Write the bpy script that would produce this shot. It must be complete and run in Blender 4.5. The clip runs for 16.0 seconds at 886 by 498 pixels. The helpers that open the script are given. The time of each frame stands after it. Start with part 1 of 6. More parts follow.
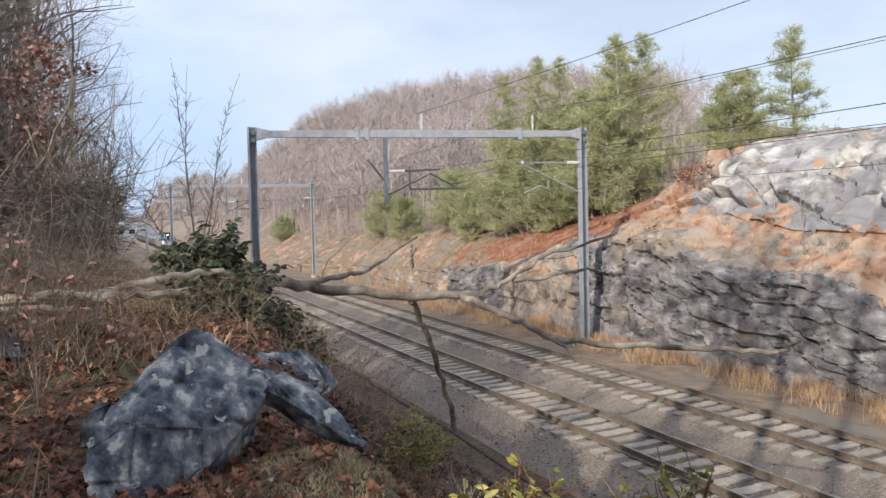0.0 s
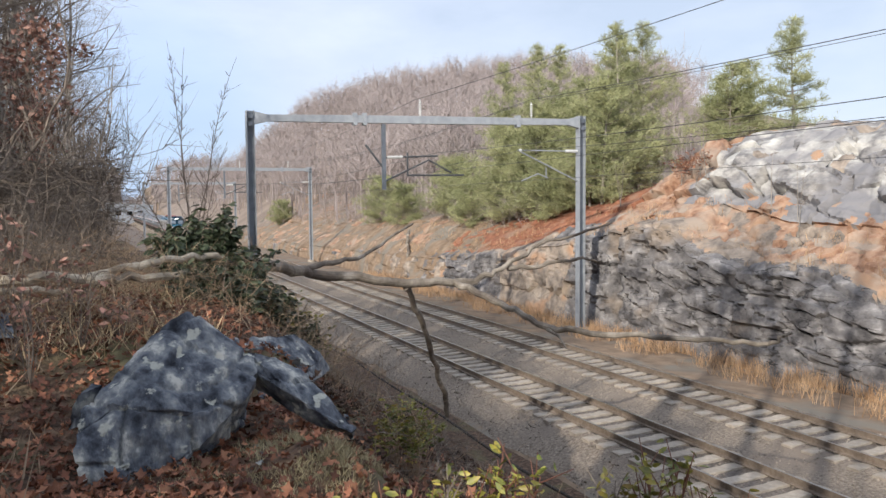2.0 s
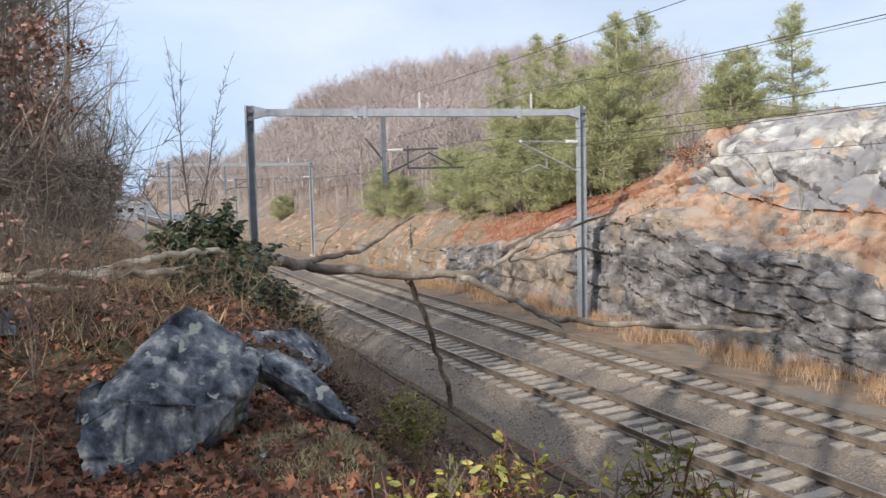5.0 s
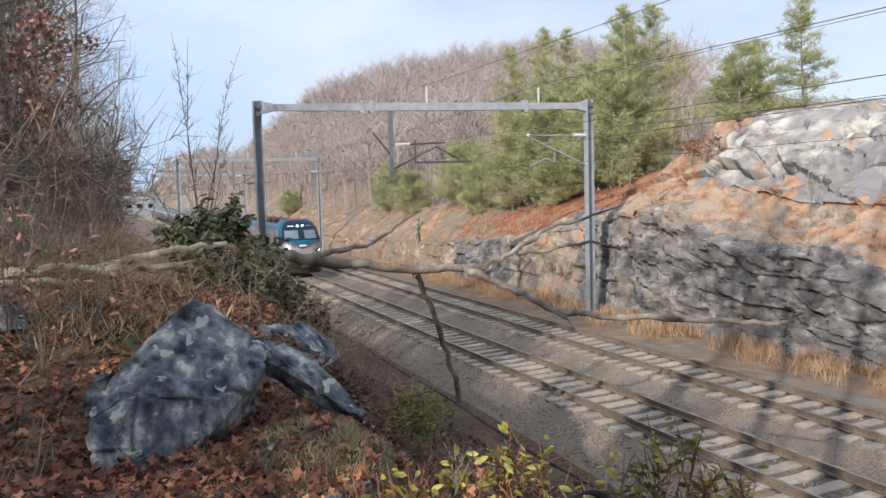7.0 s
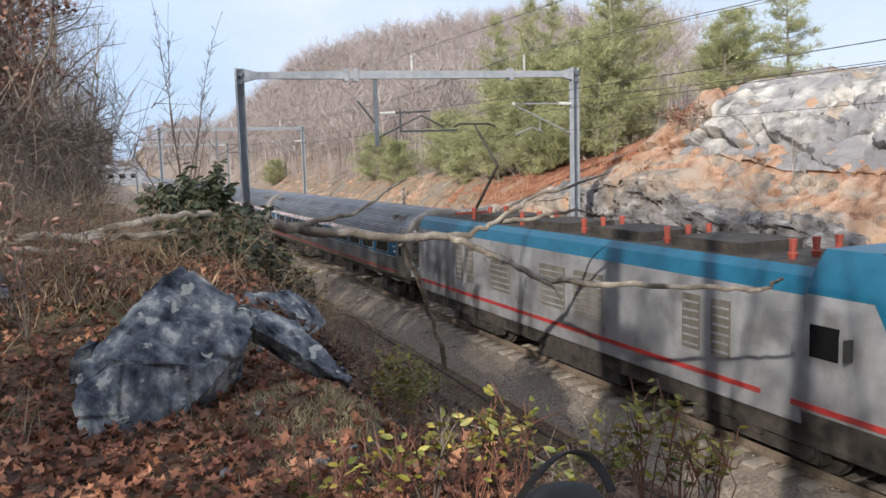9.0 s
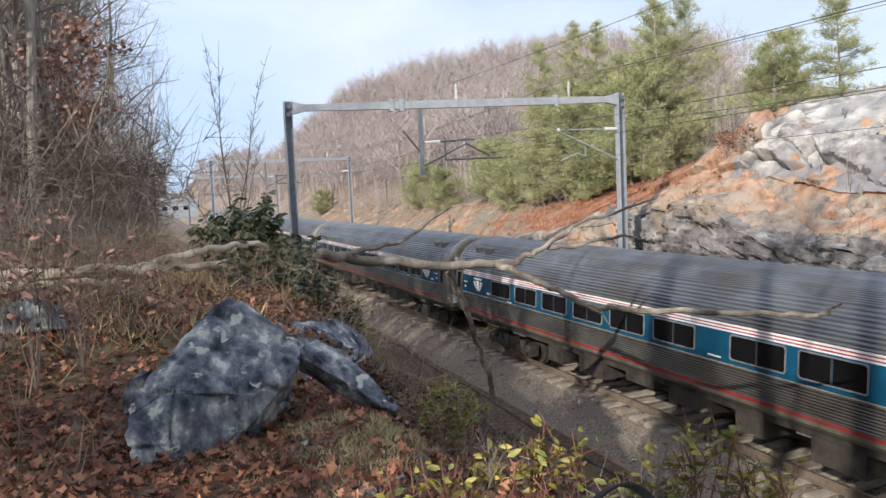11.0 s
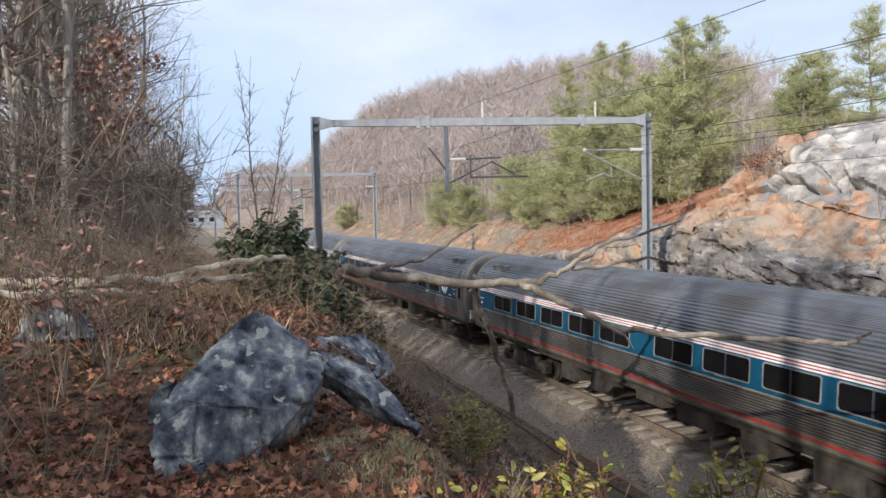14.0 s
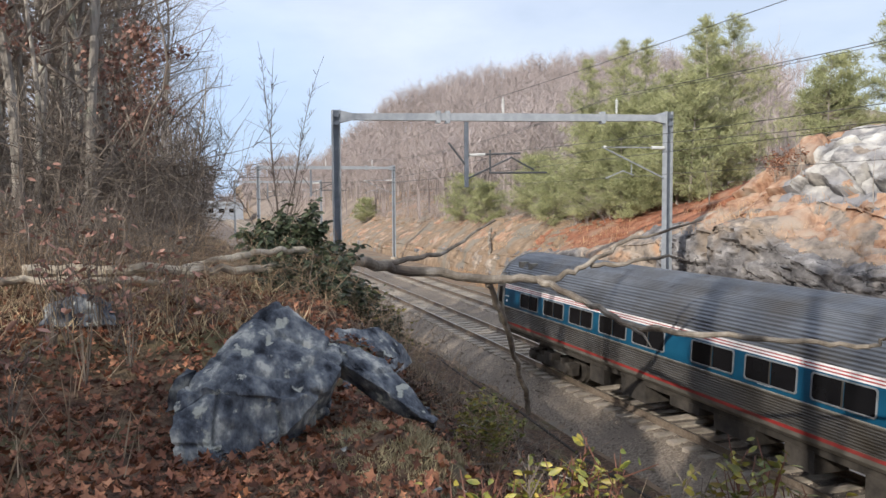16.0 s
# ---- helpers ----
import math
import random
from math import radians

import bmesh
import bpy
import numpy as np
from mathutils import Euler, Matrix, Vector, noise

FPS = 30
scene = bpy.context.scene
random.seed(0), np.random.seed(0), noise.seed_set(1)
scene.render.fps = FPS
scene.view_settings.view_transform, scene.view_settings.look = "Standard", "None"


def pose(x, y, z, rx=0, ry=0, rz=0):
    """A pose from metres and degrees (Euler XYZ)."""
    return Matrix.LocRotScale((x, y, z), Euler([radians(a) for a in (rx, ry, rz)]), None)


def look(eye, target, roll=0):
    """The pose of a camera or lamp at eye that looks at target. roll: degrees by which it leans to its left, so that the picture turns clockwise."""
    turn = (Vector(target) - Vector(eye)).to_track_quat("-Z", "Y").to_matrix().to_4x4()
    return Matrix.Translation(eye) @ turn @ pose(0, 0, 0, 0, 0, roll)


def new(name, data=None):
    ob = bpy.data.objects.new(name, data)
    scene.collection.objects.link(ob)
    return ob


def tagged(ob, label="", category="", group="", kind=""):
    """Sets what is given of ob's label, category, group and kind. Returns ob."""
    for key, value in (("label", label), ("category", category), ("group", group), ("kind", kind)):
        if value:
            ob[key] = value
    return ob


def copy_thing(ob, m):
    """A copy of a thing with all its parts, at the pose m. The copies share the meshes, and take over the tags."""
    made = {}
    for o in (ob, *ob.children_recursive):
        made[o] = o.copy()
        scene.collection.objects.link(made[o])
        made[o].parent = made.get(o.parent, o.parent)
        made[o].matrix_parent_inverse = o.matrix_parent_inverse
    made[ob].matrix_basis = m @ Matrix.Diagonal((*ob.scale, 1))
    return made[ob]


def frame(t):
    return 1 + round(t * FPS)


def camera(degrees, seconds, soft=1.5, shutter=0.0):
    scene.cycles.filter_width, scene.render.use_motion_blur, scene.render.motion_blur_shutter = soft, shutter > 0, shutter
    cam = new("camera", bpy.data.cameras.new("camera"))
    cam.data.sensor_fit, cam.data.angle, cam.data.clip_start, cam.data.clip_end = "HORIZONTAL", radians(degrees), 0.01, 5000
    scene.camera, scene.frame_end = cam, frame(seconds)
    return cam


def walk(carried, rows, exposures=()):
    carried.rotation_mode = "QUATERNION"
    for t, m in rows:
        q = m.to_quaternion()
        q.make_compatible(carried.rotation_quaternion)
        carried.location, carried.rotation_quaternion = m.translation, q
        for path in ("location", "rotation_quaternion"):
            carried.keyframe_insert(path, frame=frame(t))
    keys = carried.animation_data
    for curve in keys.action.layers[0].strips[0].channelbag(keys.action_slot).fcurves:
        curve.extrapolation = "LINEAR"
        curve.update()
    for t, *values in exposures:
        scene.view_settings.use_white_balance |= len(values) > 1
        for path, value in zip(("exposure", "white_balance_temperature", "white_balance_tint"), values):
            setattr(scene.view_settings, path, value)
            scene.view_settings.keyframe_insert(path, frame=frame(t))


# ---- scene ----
# ------------------------------------------------------------------ camera
cam = camera(59.7, 16.0, soft=1.5)


def aim(x, y, z, yaw, pitch, roll):
    a, p = radians(yaw), radians(pitch)
    way = Vector((-math.sin(a) * math.cos(p), math.cos(a) * math.cos(p), math.sin(p)))
    eye = Vector((x, y, z))
    return look(eye, eye + way * 10, roll)


# seconds, place, yaw to the left, pitch, roll
HELD = [
    (0, -0.000, 0.000, 5.630, -23.60, -2.27, -1.33),
    (0.5, 0.017, -0.013, 5.644, -21.38, -2.12, -0.94),
    (1, 0.019, -0.026, 5.641, -21.71, -3.60, -0.79),
    (1.5, 0.024, -0.041, 5.647, -22.86, -3.82, -0.79),
    (2, 0.032, -0.048, 5.644, -23.75, -3.28, -0.46),
    (2.5, 0.023, -0.058, 5.631, -23.34, -3.76, -0.57),
    (3, 0.026, -0.053, 5.650, -21.74, -3.83, -0.34),
    (3.5, 0.045, -0.050, 5.658, -21.01, -3.06, -0.49),
    (4, 0.052, -0.052, 5.654, -22.61, -2.82, -0.98),
    (4.2, 0.041, -0.051, 5.650, -23.24, -3.06, -1.09),
    (6.3, 0.043, -0.056, 5.612, -23.46, -4.41, -1.46),
    (6.5, 0.047, -0.058, 5.616, -22.98, -4.49, -1.73),
    (7, 0.055, -0.055, 5.617, -23.00, -4.21, -1.52),
    (7.5, 0.053, -0.053, 5.619, -22.48, -4.99, -1.64),
    (8, 0.048, -0.057, 5.610, -23.34, -6.53, -1.47),
    (8.2, 0.045, -0.064, 5.606, -24.06, -6.79, -1.51),
    (10.3, 0.065, -0.061, 5.585, -22.99, -5.20, -2.52),
    (10.5, 0.064, -0.059, 5.588, -22.37, -4.94, -2.57),
    (11, 0.062, -0.056, 5.598, -20.63, -4.32, -2.56),
    (11.5, 0.067, -0.055, 5.605, -19.79, -3.84, -2.36),
    (12, 0.049, -0.055, 5.606, -19.73, -3.59, -2.17),
    (12.5, 0.039, -0.052, 5.605, -20.19, -3.39, -2.05),
    (13, 0.047, -0.052, 5.606, -20.39, -3.16, -1.77),
    (13.5, 0.051, -0.053, 5.606, -19.80, -2.94, -1.60),
    (14, 0.038, -0.052, 5.612, -18.99, -3.01, -1.35),
    (14.5, 0.033, -0.057, 5.606, -18.66, -3.00, -1.17),
    (15, 0.027, -0.057, 5.611, -18.58, -2.77, -1.02),
    (15.5, 0.014, -0.057, 5.609, -18.20, -3.04, -0.78),
    (16, 0.020, -0.058, 5.607, -17.68, -3.36, -0.37),
]
walk(cam, [(r[0], aim(*r[1:])) for r in HELD], ((0, 0.0), (8.2, 0.0), (10.4, 0.1), (13.0, 0.08), (15.0, 0.0), (16.0, 0.0)))

# ------------------------------------------------------------------ light
SUN_FROM = Vector((-0.79, -0.61, 0.0)).normalized()
SUN_UP = 25.0
world = bpy.data.worlds.new("sky")
scene.world = world
world.use_nodes = True
wn, wl = world.node_tree.nodes, world.node_tree.links
wn.clear()
w_out = wn.new("ShaderNodeOutputWorld")
w_bg = wn.new("ShaderNodeBackground")
w_sky = wn.new("ShaderNodeTexSky")
w_sky.sky_type = "NISHITA"
w_sky.sun_disc = False
w_sky.sun_elevation = radians(SUN_UP)
w_sky.sun_rotation = math.atan2(SUN_FROM.x, SUN_FROM.y)
w_sky.air_density, w_sky.dust_density, w_sky.ozone_density = 1.0, 1.5, 1.0
w_tc = wn.new("ShaderNodeTexCoord")
w_map = wn.new("ShaderNodeMapping")
w_map.inputs["Scale"].default_value = (1.0, 1.0, 2.6)
w_noise = wn.new("ShaderNodeTexNoise")
w_noise.inputs["Scale"].default_value = 2.2
w_noise.inputs["Detail"].default_value = 6
w_noise.inputs["Roughness"].default_value = 0.55
w_ramp = wn.new("ShaderNodeValToRGB")
w_ramp.color_ramp.elements[0].position, w_ramp.color_ramp.elements[0].color = 0.36, (0.55, 0.55, 0.55, 1)
w_ramp.color_ramp.elements[1].position, w_ramp.color_ramp.elements[1].color = 0.64, (0.93, 0.93, 0.93, 1)
w_mix = wn.new("ShaderNodeMixRGB")
w_mix.inputs["Color2"].default_value = (8.1, 9.0, 11.0, 1)
w_bg.inputs["Strength"].default_value = 0.11
wl.new(w_tc.outputs["Generated"], w_map.inputs["Vector"])
wl.new(w_map.outputs["Vector"], w_noise.inputs["Vector"])
wl.new(w_noise.outputs["Fac"], w_ramp.inputs["Fac"])
wl.new(w_ramp.outputs["Color"], w_mix.inputs["Fac"])
wl.new(w_sky.outputs["Color"], w_mix.inputs["Color1"])
w_dot = wn.new("ShaderNodeVectorMath")
w_dot.operation = "DOT_PRODUCT"
w_dot.inputs[1].default_value = (0.04, 0.99, 0.09)
w_gap = wn.new("ShaderNodeMapRange")
w_gap.interpolation_type = "SMOOTHSTEP"
w_gap.inputs["From Min"].default_value, w_gap.inputs["From Max"].default_value = 0.972, 0.998
w_gap.inputs["To Max"].default_value = 0.5
w_clear = wn.new("ShaderNodeMixRGB")
w_clear.inputs["Color2"].default_value = (4.3, 6.6, 10.2, 1)
wl.new(w_tc.outputs["Generated"], w_dot.inputs[0])
wl.new(w_dot.outputs["Value"], w_gap.inputs["Value"])
wl.new(w_gap.outputs["Result"], w_clear.inputs["Fac"])
wl.new(w_mix.outputs["Color"], w_clear.inputs["Color1"])
wl.new(w_clear.outputs["Color"], w_bg.inputs["Color"])
wl.new(w_bg.outputs["Background"], w_out.inputs["Surface"])

sun_data = bpy.data.lights.new("sun", "SUN")
sun_data.energy, sun_data.angle, sun_data.color = 4.7, radians(0.6), (1.0, 0.945, 0.87)
sun = new("sun", sun_data)
SUN_DIR = SUN_FROM * math.cos(radians(SUN_UP)) + Vector((0, 0, math.sin(radians(SUN_UP))))
sun.matrix_world = look(SUN_DIR * 60, (0, 0, 0))
scene.view_settings.exposure = 0.0


# ------------------------------------------------------------------ materials
def material(name, stops, scale=4.0, rough=0.85, bump=0.3, metal=0.0, fine=0.0, stretch=(1, 1, 1), rand=0.0, island=0.0,
             patches=None, spec=0.4, bump_scale=None, detail=8, dist=0.04, cracks=None):
    """Noise through a ramp of (place, colour) stops; a second, finer noise for grain and relief; patches: a second colour
    (colour, scale, from, to) laid over by a broad noise; rand / island: value changes from object to object / piece to piece."""
    m = bpy.data.materials.new(name)
    m.use_nodes = True
    n, l = m.node_tree.nodes, m.node_tree.links
    b = n["Principled BSDF"]
    b.inputs["Roughness"].default_value, b.inputs["Metallic"].default_value = rough, metal
    b.inputs["Specular IOR Level"].default_value = spec
    tc, mp = n.new("ShaderNodeTexCoord"), n.new("ShaderNodeMapping")
    mp.inputs["Scale"].default_value = stretch
    l.new(tc.outputs["Object"], mp.inputs["Vector"])
    no = n.new("ShaderNodeTexNoise")
    no.inputs["Scale"].default_value, no.inputs["Detail"].default_value, no.inputs["Roughness"].default_value = scale, detail, 0.62
    l.new(mp.outputs["Vector"], no.inputs["Vector"])
    ra = n.new("ShaderNodeValToRGB")
    el = ra.color_ramp.elements
    while len(el) < len(stops):
        el.new(0.5)
    for e, (p, c) in zip(el, stops):
        e.position, e.color = p, (*c, 1)
    l.new(no.outputs["Fac"], ra.inputs["Fac"])
    col = ra.outputs["Color"]
    if patches:
        c2, s2, a, z = patches
        p2 = n.new("ShaderNodeTexNoise")
        p2.inputs["Scale"].default_value, p2.inputs["Detail"].default_value = s2, 5
        l.new(tc.outputs["Object"], p2.inputs["Vector"])
        mr = n.new("ShaderNodeMapRange")
        mr.inputs["From Min"].default_value, mr.inputs["From Max"].default_value = a, z
        l.new(p2.outputs["Fac"], mr.inputs["Value"])
        mx = n.new("ShaderNodeMixRGB")
        mx.inputs["Color2"].default_value = (*c2, 1)
        l.new(mr.outputs["Result"], mx.inputs["Fac"])
        l.new(col, mx.inputs["Color1"])
        col = mx.outputs["Color"]
    gap = None
    if cracks:
        # thin dark joints: edges of stretched cells, bent by a noise
        c3, reach, wide, bend = cracks
        m3 = n.new("ShaderNodeMapping")
        m3.inputs["Scale"].default_value, m3.inputs["Rotation"].default_value = reach, (0.1, 0, 0)
        l.new(tc.outputs["Object"], m3.inputs["Vector"])
        w3 = n.new("ShaderNodeTexNoise")
        w3.inputs["Scale"].default_value, w3.inputs["Detail"].default_value = 1.1, 6
        l.new(m3.outputs["Vector"], w3.inputs["Vector"])
        s3 = n.new("ShaderNodeVectorMath")
        s3.operation = "MULTIPLY_ADD"
        s3.inputs[1].default_value = (bend, bend, bend)
        l.new(w3.outputs["Color"], s3.inputs[0])
        l.new(m3.outputs["Vector"], s3.inputs[2])
        v3 = n.new("ShaderNodeTexVoronoi")
        v3.feature = "DISTANCE_TO_EDGE"
        v3.inputs["Scale"].default_value = 1.0
        l.new(s3.outputs["Vector"], v3.inputs["Vector"])
        b3 = n.new("ShaderNodeTexNoise")
        b3.inputs["Scale"].default_value, b3.inputs["Detail"].default_value = 0.9, 5
        l.new(tc.outputs["Object"], b3.inputs["Vector"])
        k3 = n.new("ShaderNodeMapRange")
        k3.inputs["From Min"].default_value, k3.inputs["From Max"].default_value = 0.47, 0.62
        k3.inputs["To Min"].default_value, k3.inputs["To Max"].default_value = 0.0001, wide
        l.new(b3.outputs["Fac"], k3.inputs["Value"])
        r3 = n.new("ShaderNodeMapRange")
        r3.inputs["To Min"].default_value, r3.inputs["To Max"].default_value = 1.0, 0.0
        l.new(v3.outputs["Distance"], r3.inputs["Value"])
        l.new(k3.outputs["Result"], r3.inputs["From Max"])
        gap = r3.outputs["Result"]
        x3 = n.new("ShaderNodeMixRGB")
        x3.inputs["Color2"].default_value = (*c3, 1)
        l.new(gap, x3.inputs["Fac"])
        l.new(col, x3.inputs["Color1"])
        col = x3.outputs["Color"]
    if rand or island:
        src = n.new("ShaderNodeObjectInfo").outputs["Random"] if rand else n.new("ShaderNodeNewGeometry").outputs["Random Per Island"]
        amount = rand or island
        mr = n.new("ShaderNodeMapRange")
        mr.inputs["To Min"].default_value, mr.inputs["To Max"].default_value = 1 - amount, 1 + amount
        l.new(src, mr.inputs["Value"])
        hs = n.new("ShaderNodeHueSaturation")
        l.new(mr.outputs["Result"], hs.inputs["Value"])
        l.new(col, hs.inputs["Color"])
        col = hs.outputs["Color"]
    l.new(col, b.inputs["Base Color"])
    if bump:
        nb = n.new("ShaderNodeTexNoise")
        nb.inputs["Scale"].default_value = bump_scale or scale * 4
        nb.inputs["Detail"].default_value = 8
        l.new(mp.outputs["Vector"], nb.inputs["Vector"])
        bu = n.new("ShaderNodeBump")
        bu.inputs["Strength"].default_value, bu.inputs["Distance"].default_value = bump, dist
        l.new(nb.outputs["Fac"], bu.inputs["Height"])
        l.new(bu.outputs["Normal"], b.inputs["Normal"])
    return m


def glow(name, colour, strength):
    m = bpy.data.materials.new(name)
    m.use_nodes = True
    b = m.node_tree.nodes["Principled BSDF"]
    b.inputs["Base Color"].default_value = (*colour, 1)
    b.inputs["Emission Color"].default_value = (*colour, 1)
    b.inputs["Emission Strength"].default_value = strength
    return m


M_SOIL = material("leaf_strewn_soil", [(0.3, (0.04, 0.026, 0.018)), (0.5, (0.11, 0.066, 0.042)), (0.7, (0.24, 0.155, 0.1))], 9, 0.95, 0.8,
                  patches=((0.14, 0.12, 0.06), 0.6, 0.52, 0.62))
M_FAR = material("woodland_floor", [(0.3, (0.19, 0.145, 0.115)), (0.7, (0.31, 0.25, 0.2))], 0.2, 0.95, 0.3)
M_SCRUB = material("dry_grass_verge", [(0.3, (0.15, 0.105, 0.07)), (0.55, (0.27, 0.19, 0.125)), (0.75, (0.35, 0.27, 0.195))], 1.2, 0.95, 0.6,
                   patches=((0.22, 0.19, 0.15), 0.4, 0.5, 0.6))
M_BALLAST = material("crushed_stone", [(0.3, (0.12, 0.093, 0.07)), (0.5, (0.245, 0.198, 0.152)), (0.7, (0.385, 0.318, 0.25))], 14, 0.95, 1.0,
                     patches=((0.23, 0.185, 0.145), 0.5, 0.5, 0.68), bump_scale=22)
M_GRIMYBALLAST = material("grimy_crushed_stone", [(0.3, (0.07, 0.058, 0.048)), (0.5, (0.15, 0.125, 0.105)), (0.7, (0.26, 0.22, 0.185))], 14, 0.95, 1.0, bump_scale=22)
M_STONE = material("loose_stone", [(0.3, (0.17, 0.14, 0.11)), (0.7, (0.35, 0.295, 0.24))], 3, 0.9, 0.3, island=0.3)
M_TIE = material("weathered_concrete", [(0.3, (0.29, 0.248, 0.198)), (0.7, (0.45, 0.393, 0.322))], 5, 0.9, 0.3, rand=0.2, patches=((0.36, 0.3, 0.24), 3.0, 0.52, 0.68))
M_RAIL = material("rusted_rail", [(0.3, (0.12, 0.09, 0.066)), (0.7, (0.24, 0.19, 0.145))], 9, 0.7, 0.15)
M_RAILTOP = material("polished_rail_head", [(0.3, (0.35, 0.33, 0.3)), (0.7, (0.5, 0.48, 0.46))], 6, 0.3, 0.0, metal=1.0)
M_ROCK = material("dark_streaked_gneiss", [(0.32, (0.05, 0.046, 0.046)), (0.45, (0.13, 0.12, 0.116)), (0.57, (0.22, 0.205, 0.195)), (0.72, (0.44, 0.41, 0.385))], 1.5, 0.85, 0.9,
                  stretch=(1, 0.8, 1.1), patches=((0.3, 0.23, 0.165), 0.35, 0.56, 0.74), bump_scale=6, dist=0.07, detail=14, cracks=((0.025, 0.022, 0.02), (0.5, 0.33, 1.5), 0.04, 1.9))
M_PALE = material("pale_weathered_ledge", [(0.34, (0.12, 0.115, 0.115)), (0.44, (0.27, 0.255, 0.24)), (0.52, (0.42, 0.4, 0.365)), (0.66, (0.64, 0.61, 0.55))], 1.0, 0.85, 0.8,
                  stretch=(1, 0.8, 1.3), patches=((0.24, 0.23, 0.23), 0.3, 0.5, 0.62), bump_scale=3.2, dist=0.06, detail=14)
M_TAN = material("tan_weathered_rock", [(0.32, (0.1, 0.085, 0.072)), (0.46, (0.25, 0.205, 0.165)), (0.6, (0.38, 0.31, 0.245)), (0.75, (0.5, 0.44, 0.36))], 1.4, 0.9, 0.9,
                 patches=((0.42, 0.26, 0.16), 0.5, 0.55, 0.66), bump_scale=5, dist=0.07, detail=14)
M_NEEDLES = material("rust_needle_litter", [(0.3, (0.17, 0.082, 0.05)), (0.45, (0.33, 0.19, 0.12)), (0.58, (0.44, 0.285, 0.19)), (0.72, (0.52, 0.4, 0.305))], 1.6, 0.95, 0.8,
                     patches=((0.36, 0.285, 0.22), 0.45, 0.5, 0.62), dist=0.06, detail=14)
M_STEEL = material("galvanised_steel", [(0.3, (0.29, 0.31, 0.33)), (0.7, (0.41, 0.43, 0.45))], 3, 0.55, 0.05, metal=0.25)
# web steel is darker: the shade between the flanges is in its colour
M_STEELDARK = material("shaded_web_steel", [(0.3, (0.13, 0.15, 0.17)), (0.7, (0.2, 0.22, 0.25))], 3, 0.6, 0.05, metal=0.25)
M_BRACKET = material("dark_bracket_steel", [(0.3, (0.06, 0.065, 0.07)), (0.7, (0.11, 0.115, 0.12))], 3, 0.6, 0.0)
M_PORCELAIN = material("insulator_glaze", [(0.3, (0.55, 0.55, 0.52)), (0.7, (0.7, 0.7, 0.68))], 3, 0.3, 0.0)
M_WIRE = material("weathered_cable", [(0.3, (0.05, 0.05, 0.05)), (0.7, (0.1, 0.1, 0.1))], 3, 0.6, 0.0)
M_BOULDER = material("lichened_boulder", [(0.34, (0.016, 0.019, 0.026)), (0.42, (0.058, 0.066, 0.082)), (0.49, (0.12, 0.132, 0.152)), (0.565, (0.22, 0.232, 0.236)), (0.64, (0.5, 0.49, 0.44))], 5.0, 0.85, 1.0,
                     stretch=(1.2, 1, 0.8), patches=((0.44, 0.44, 0.38), 8.5, 0.61, 0.66), bump_scale=11, dist=0.05, detail=15)
M_GRIME = material("grimy_fluted_stainless", [(0.3, (0.07, 0.063, 0.056)), (0.7, (0.165, 0.153, 0.138))], 1.1, 0.5, 0.03, metal=0.5, stretch=(1, 0.5, 1.5), patches=((0.07, 0.058, 0.045), 0.7, 0.45, 0.7))
M_SHINY = material("fluted_stainless", [(0.3, (0.1, 0.106, 0.117)), (0.7, (0.23, 0.24, 0.255))], 1.5, 0.38, 0.03, metal=0.6, stretch=(1, 0.3, 2), patches=((0.12, 0.11, 0.1), 0.8, 0.45, 0.7))
M_STEELDOOR = material("dirty_stainless", [(0.3, (0.17, 0.155, 0.13)), (0.7, (0.33, 0.305, 0.26))], 1.2, 0.5, 0.03, metal=0.5, stretch=(1, 2, 0.6))
M_BLUE = material("blue_paint", [(0.3, (0.003, 0.055, 0.11)), (0.7, (0.006, 0.085, 0.155))], 2, 0.45, 0.02)
M_LOCOBLUE = material("loco_blue_paint", [(0.3, (0.006, 0.08, 0.14)), (0.7, (0.01, 0.115, 0.19))], 2, 0.4, 0.02)
M_NAVY = material("dark_blue_mask", [(0.3, (0.003, 0.018, 0.034)), (0.7, (0.005, 0.028, 0.048))], 2, 0.25, 0.0)
M_RED = material("red_stripe", [(0.3, (0.3, 0.028, 0.027)), (0.7, (0.42, 0.05, 0.045))], 3, 0.45, 0.0, patches=((0.16, 0.05, 0.042), 0.7, 0.5, 0.7))
M_FRAME = material("bright_window_frame", [(0.3, (0.16, 0.165, 0.17)), (0.7, (0.32, 0.325, 0.33))], 3, 0.4, 0.0, metal=0.2)
M_WHITE = material("white_stripe", [(0.3, (0.68, 0.66, 0.64)), (0.7, (0.82, 0.8, 0.78))], 3, 0.4, 0.0)
M_SILVER = material("silver_grey_paint", [(0.3, (0.24, 0.24, 0.245)), (0.7, (0.42, 0.42, 0.425))], 1.2, 0.4, 0.02, metal=0.3, patches=((0.17, 0.165, 0.16), 0.9, 0.5, 0.7))
M_GLASS = material("tinted_window", [(0.3, (0.006, 0.006, 0.007)), (0.7, (0.011, 0.011, 0.012))], 1, 0.12, 0.0, spec=0.22)
M_SCREEN = material("windscreen_glass", [(0.3, (0.1, 0.13, 0.16)), (0.7, (0.2, 0.25, 0.3))], 1, 0.06, 0.0, spec=0.6)
M_UNDER = material("grimy_underframe", [(0.3, (0.022, 0.019, 0.016)), (0.7, (0.08, 0.068, 0.056))], 3, 0.85, 0.3)
M_RUBBER = material("black_rubber", [(0.3, (0.015, 0.015, 0.015)), (0.7, (0.03, 0.03, 0.03))], 3, 0.7, 0.1)
M_LAMP = glow("headlight_lens", (1.0, 0.97, 0.9), 6.0)
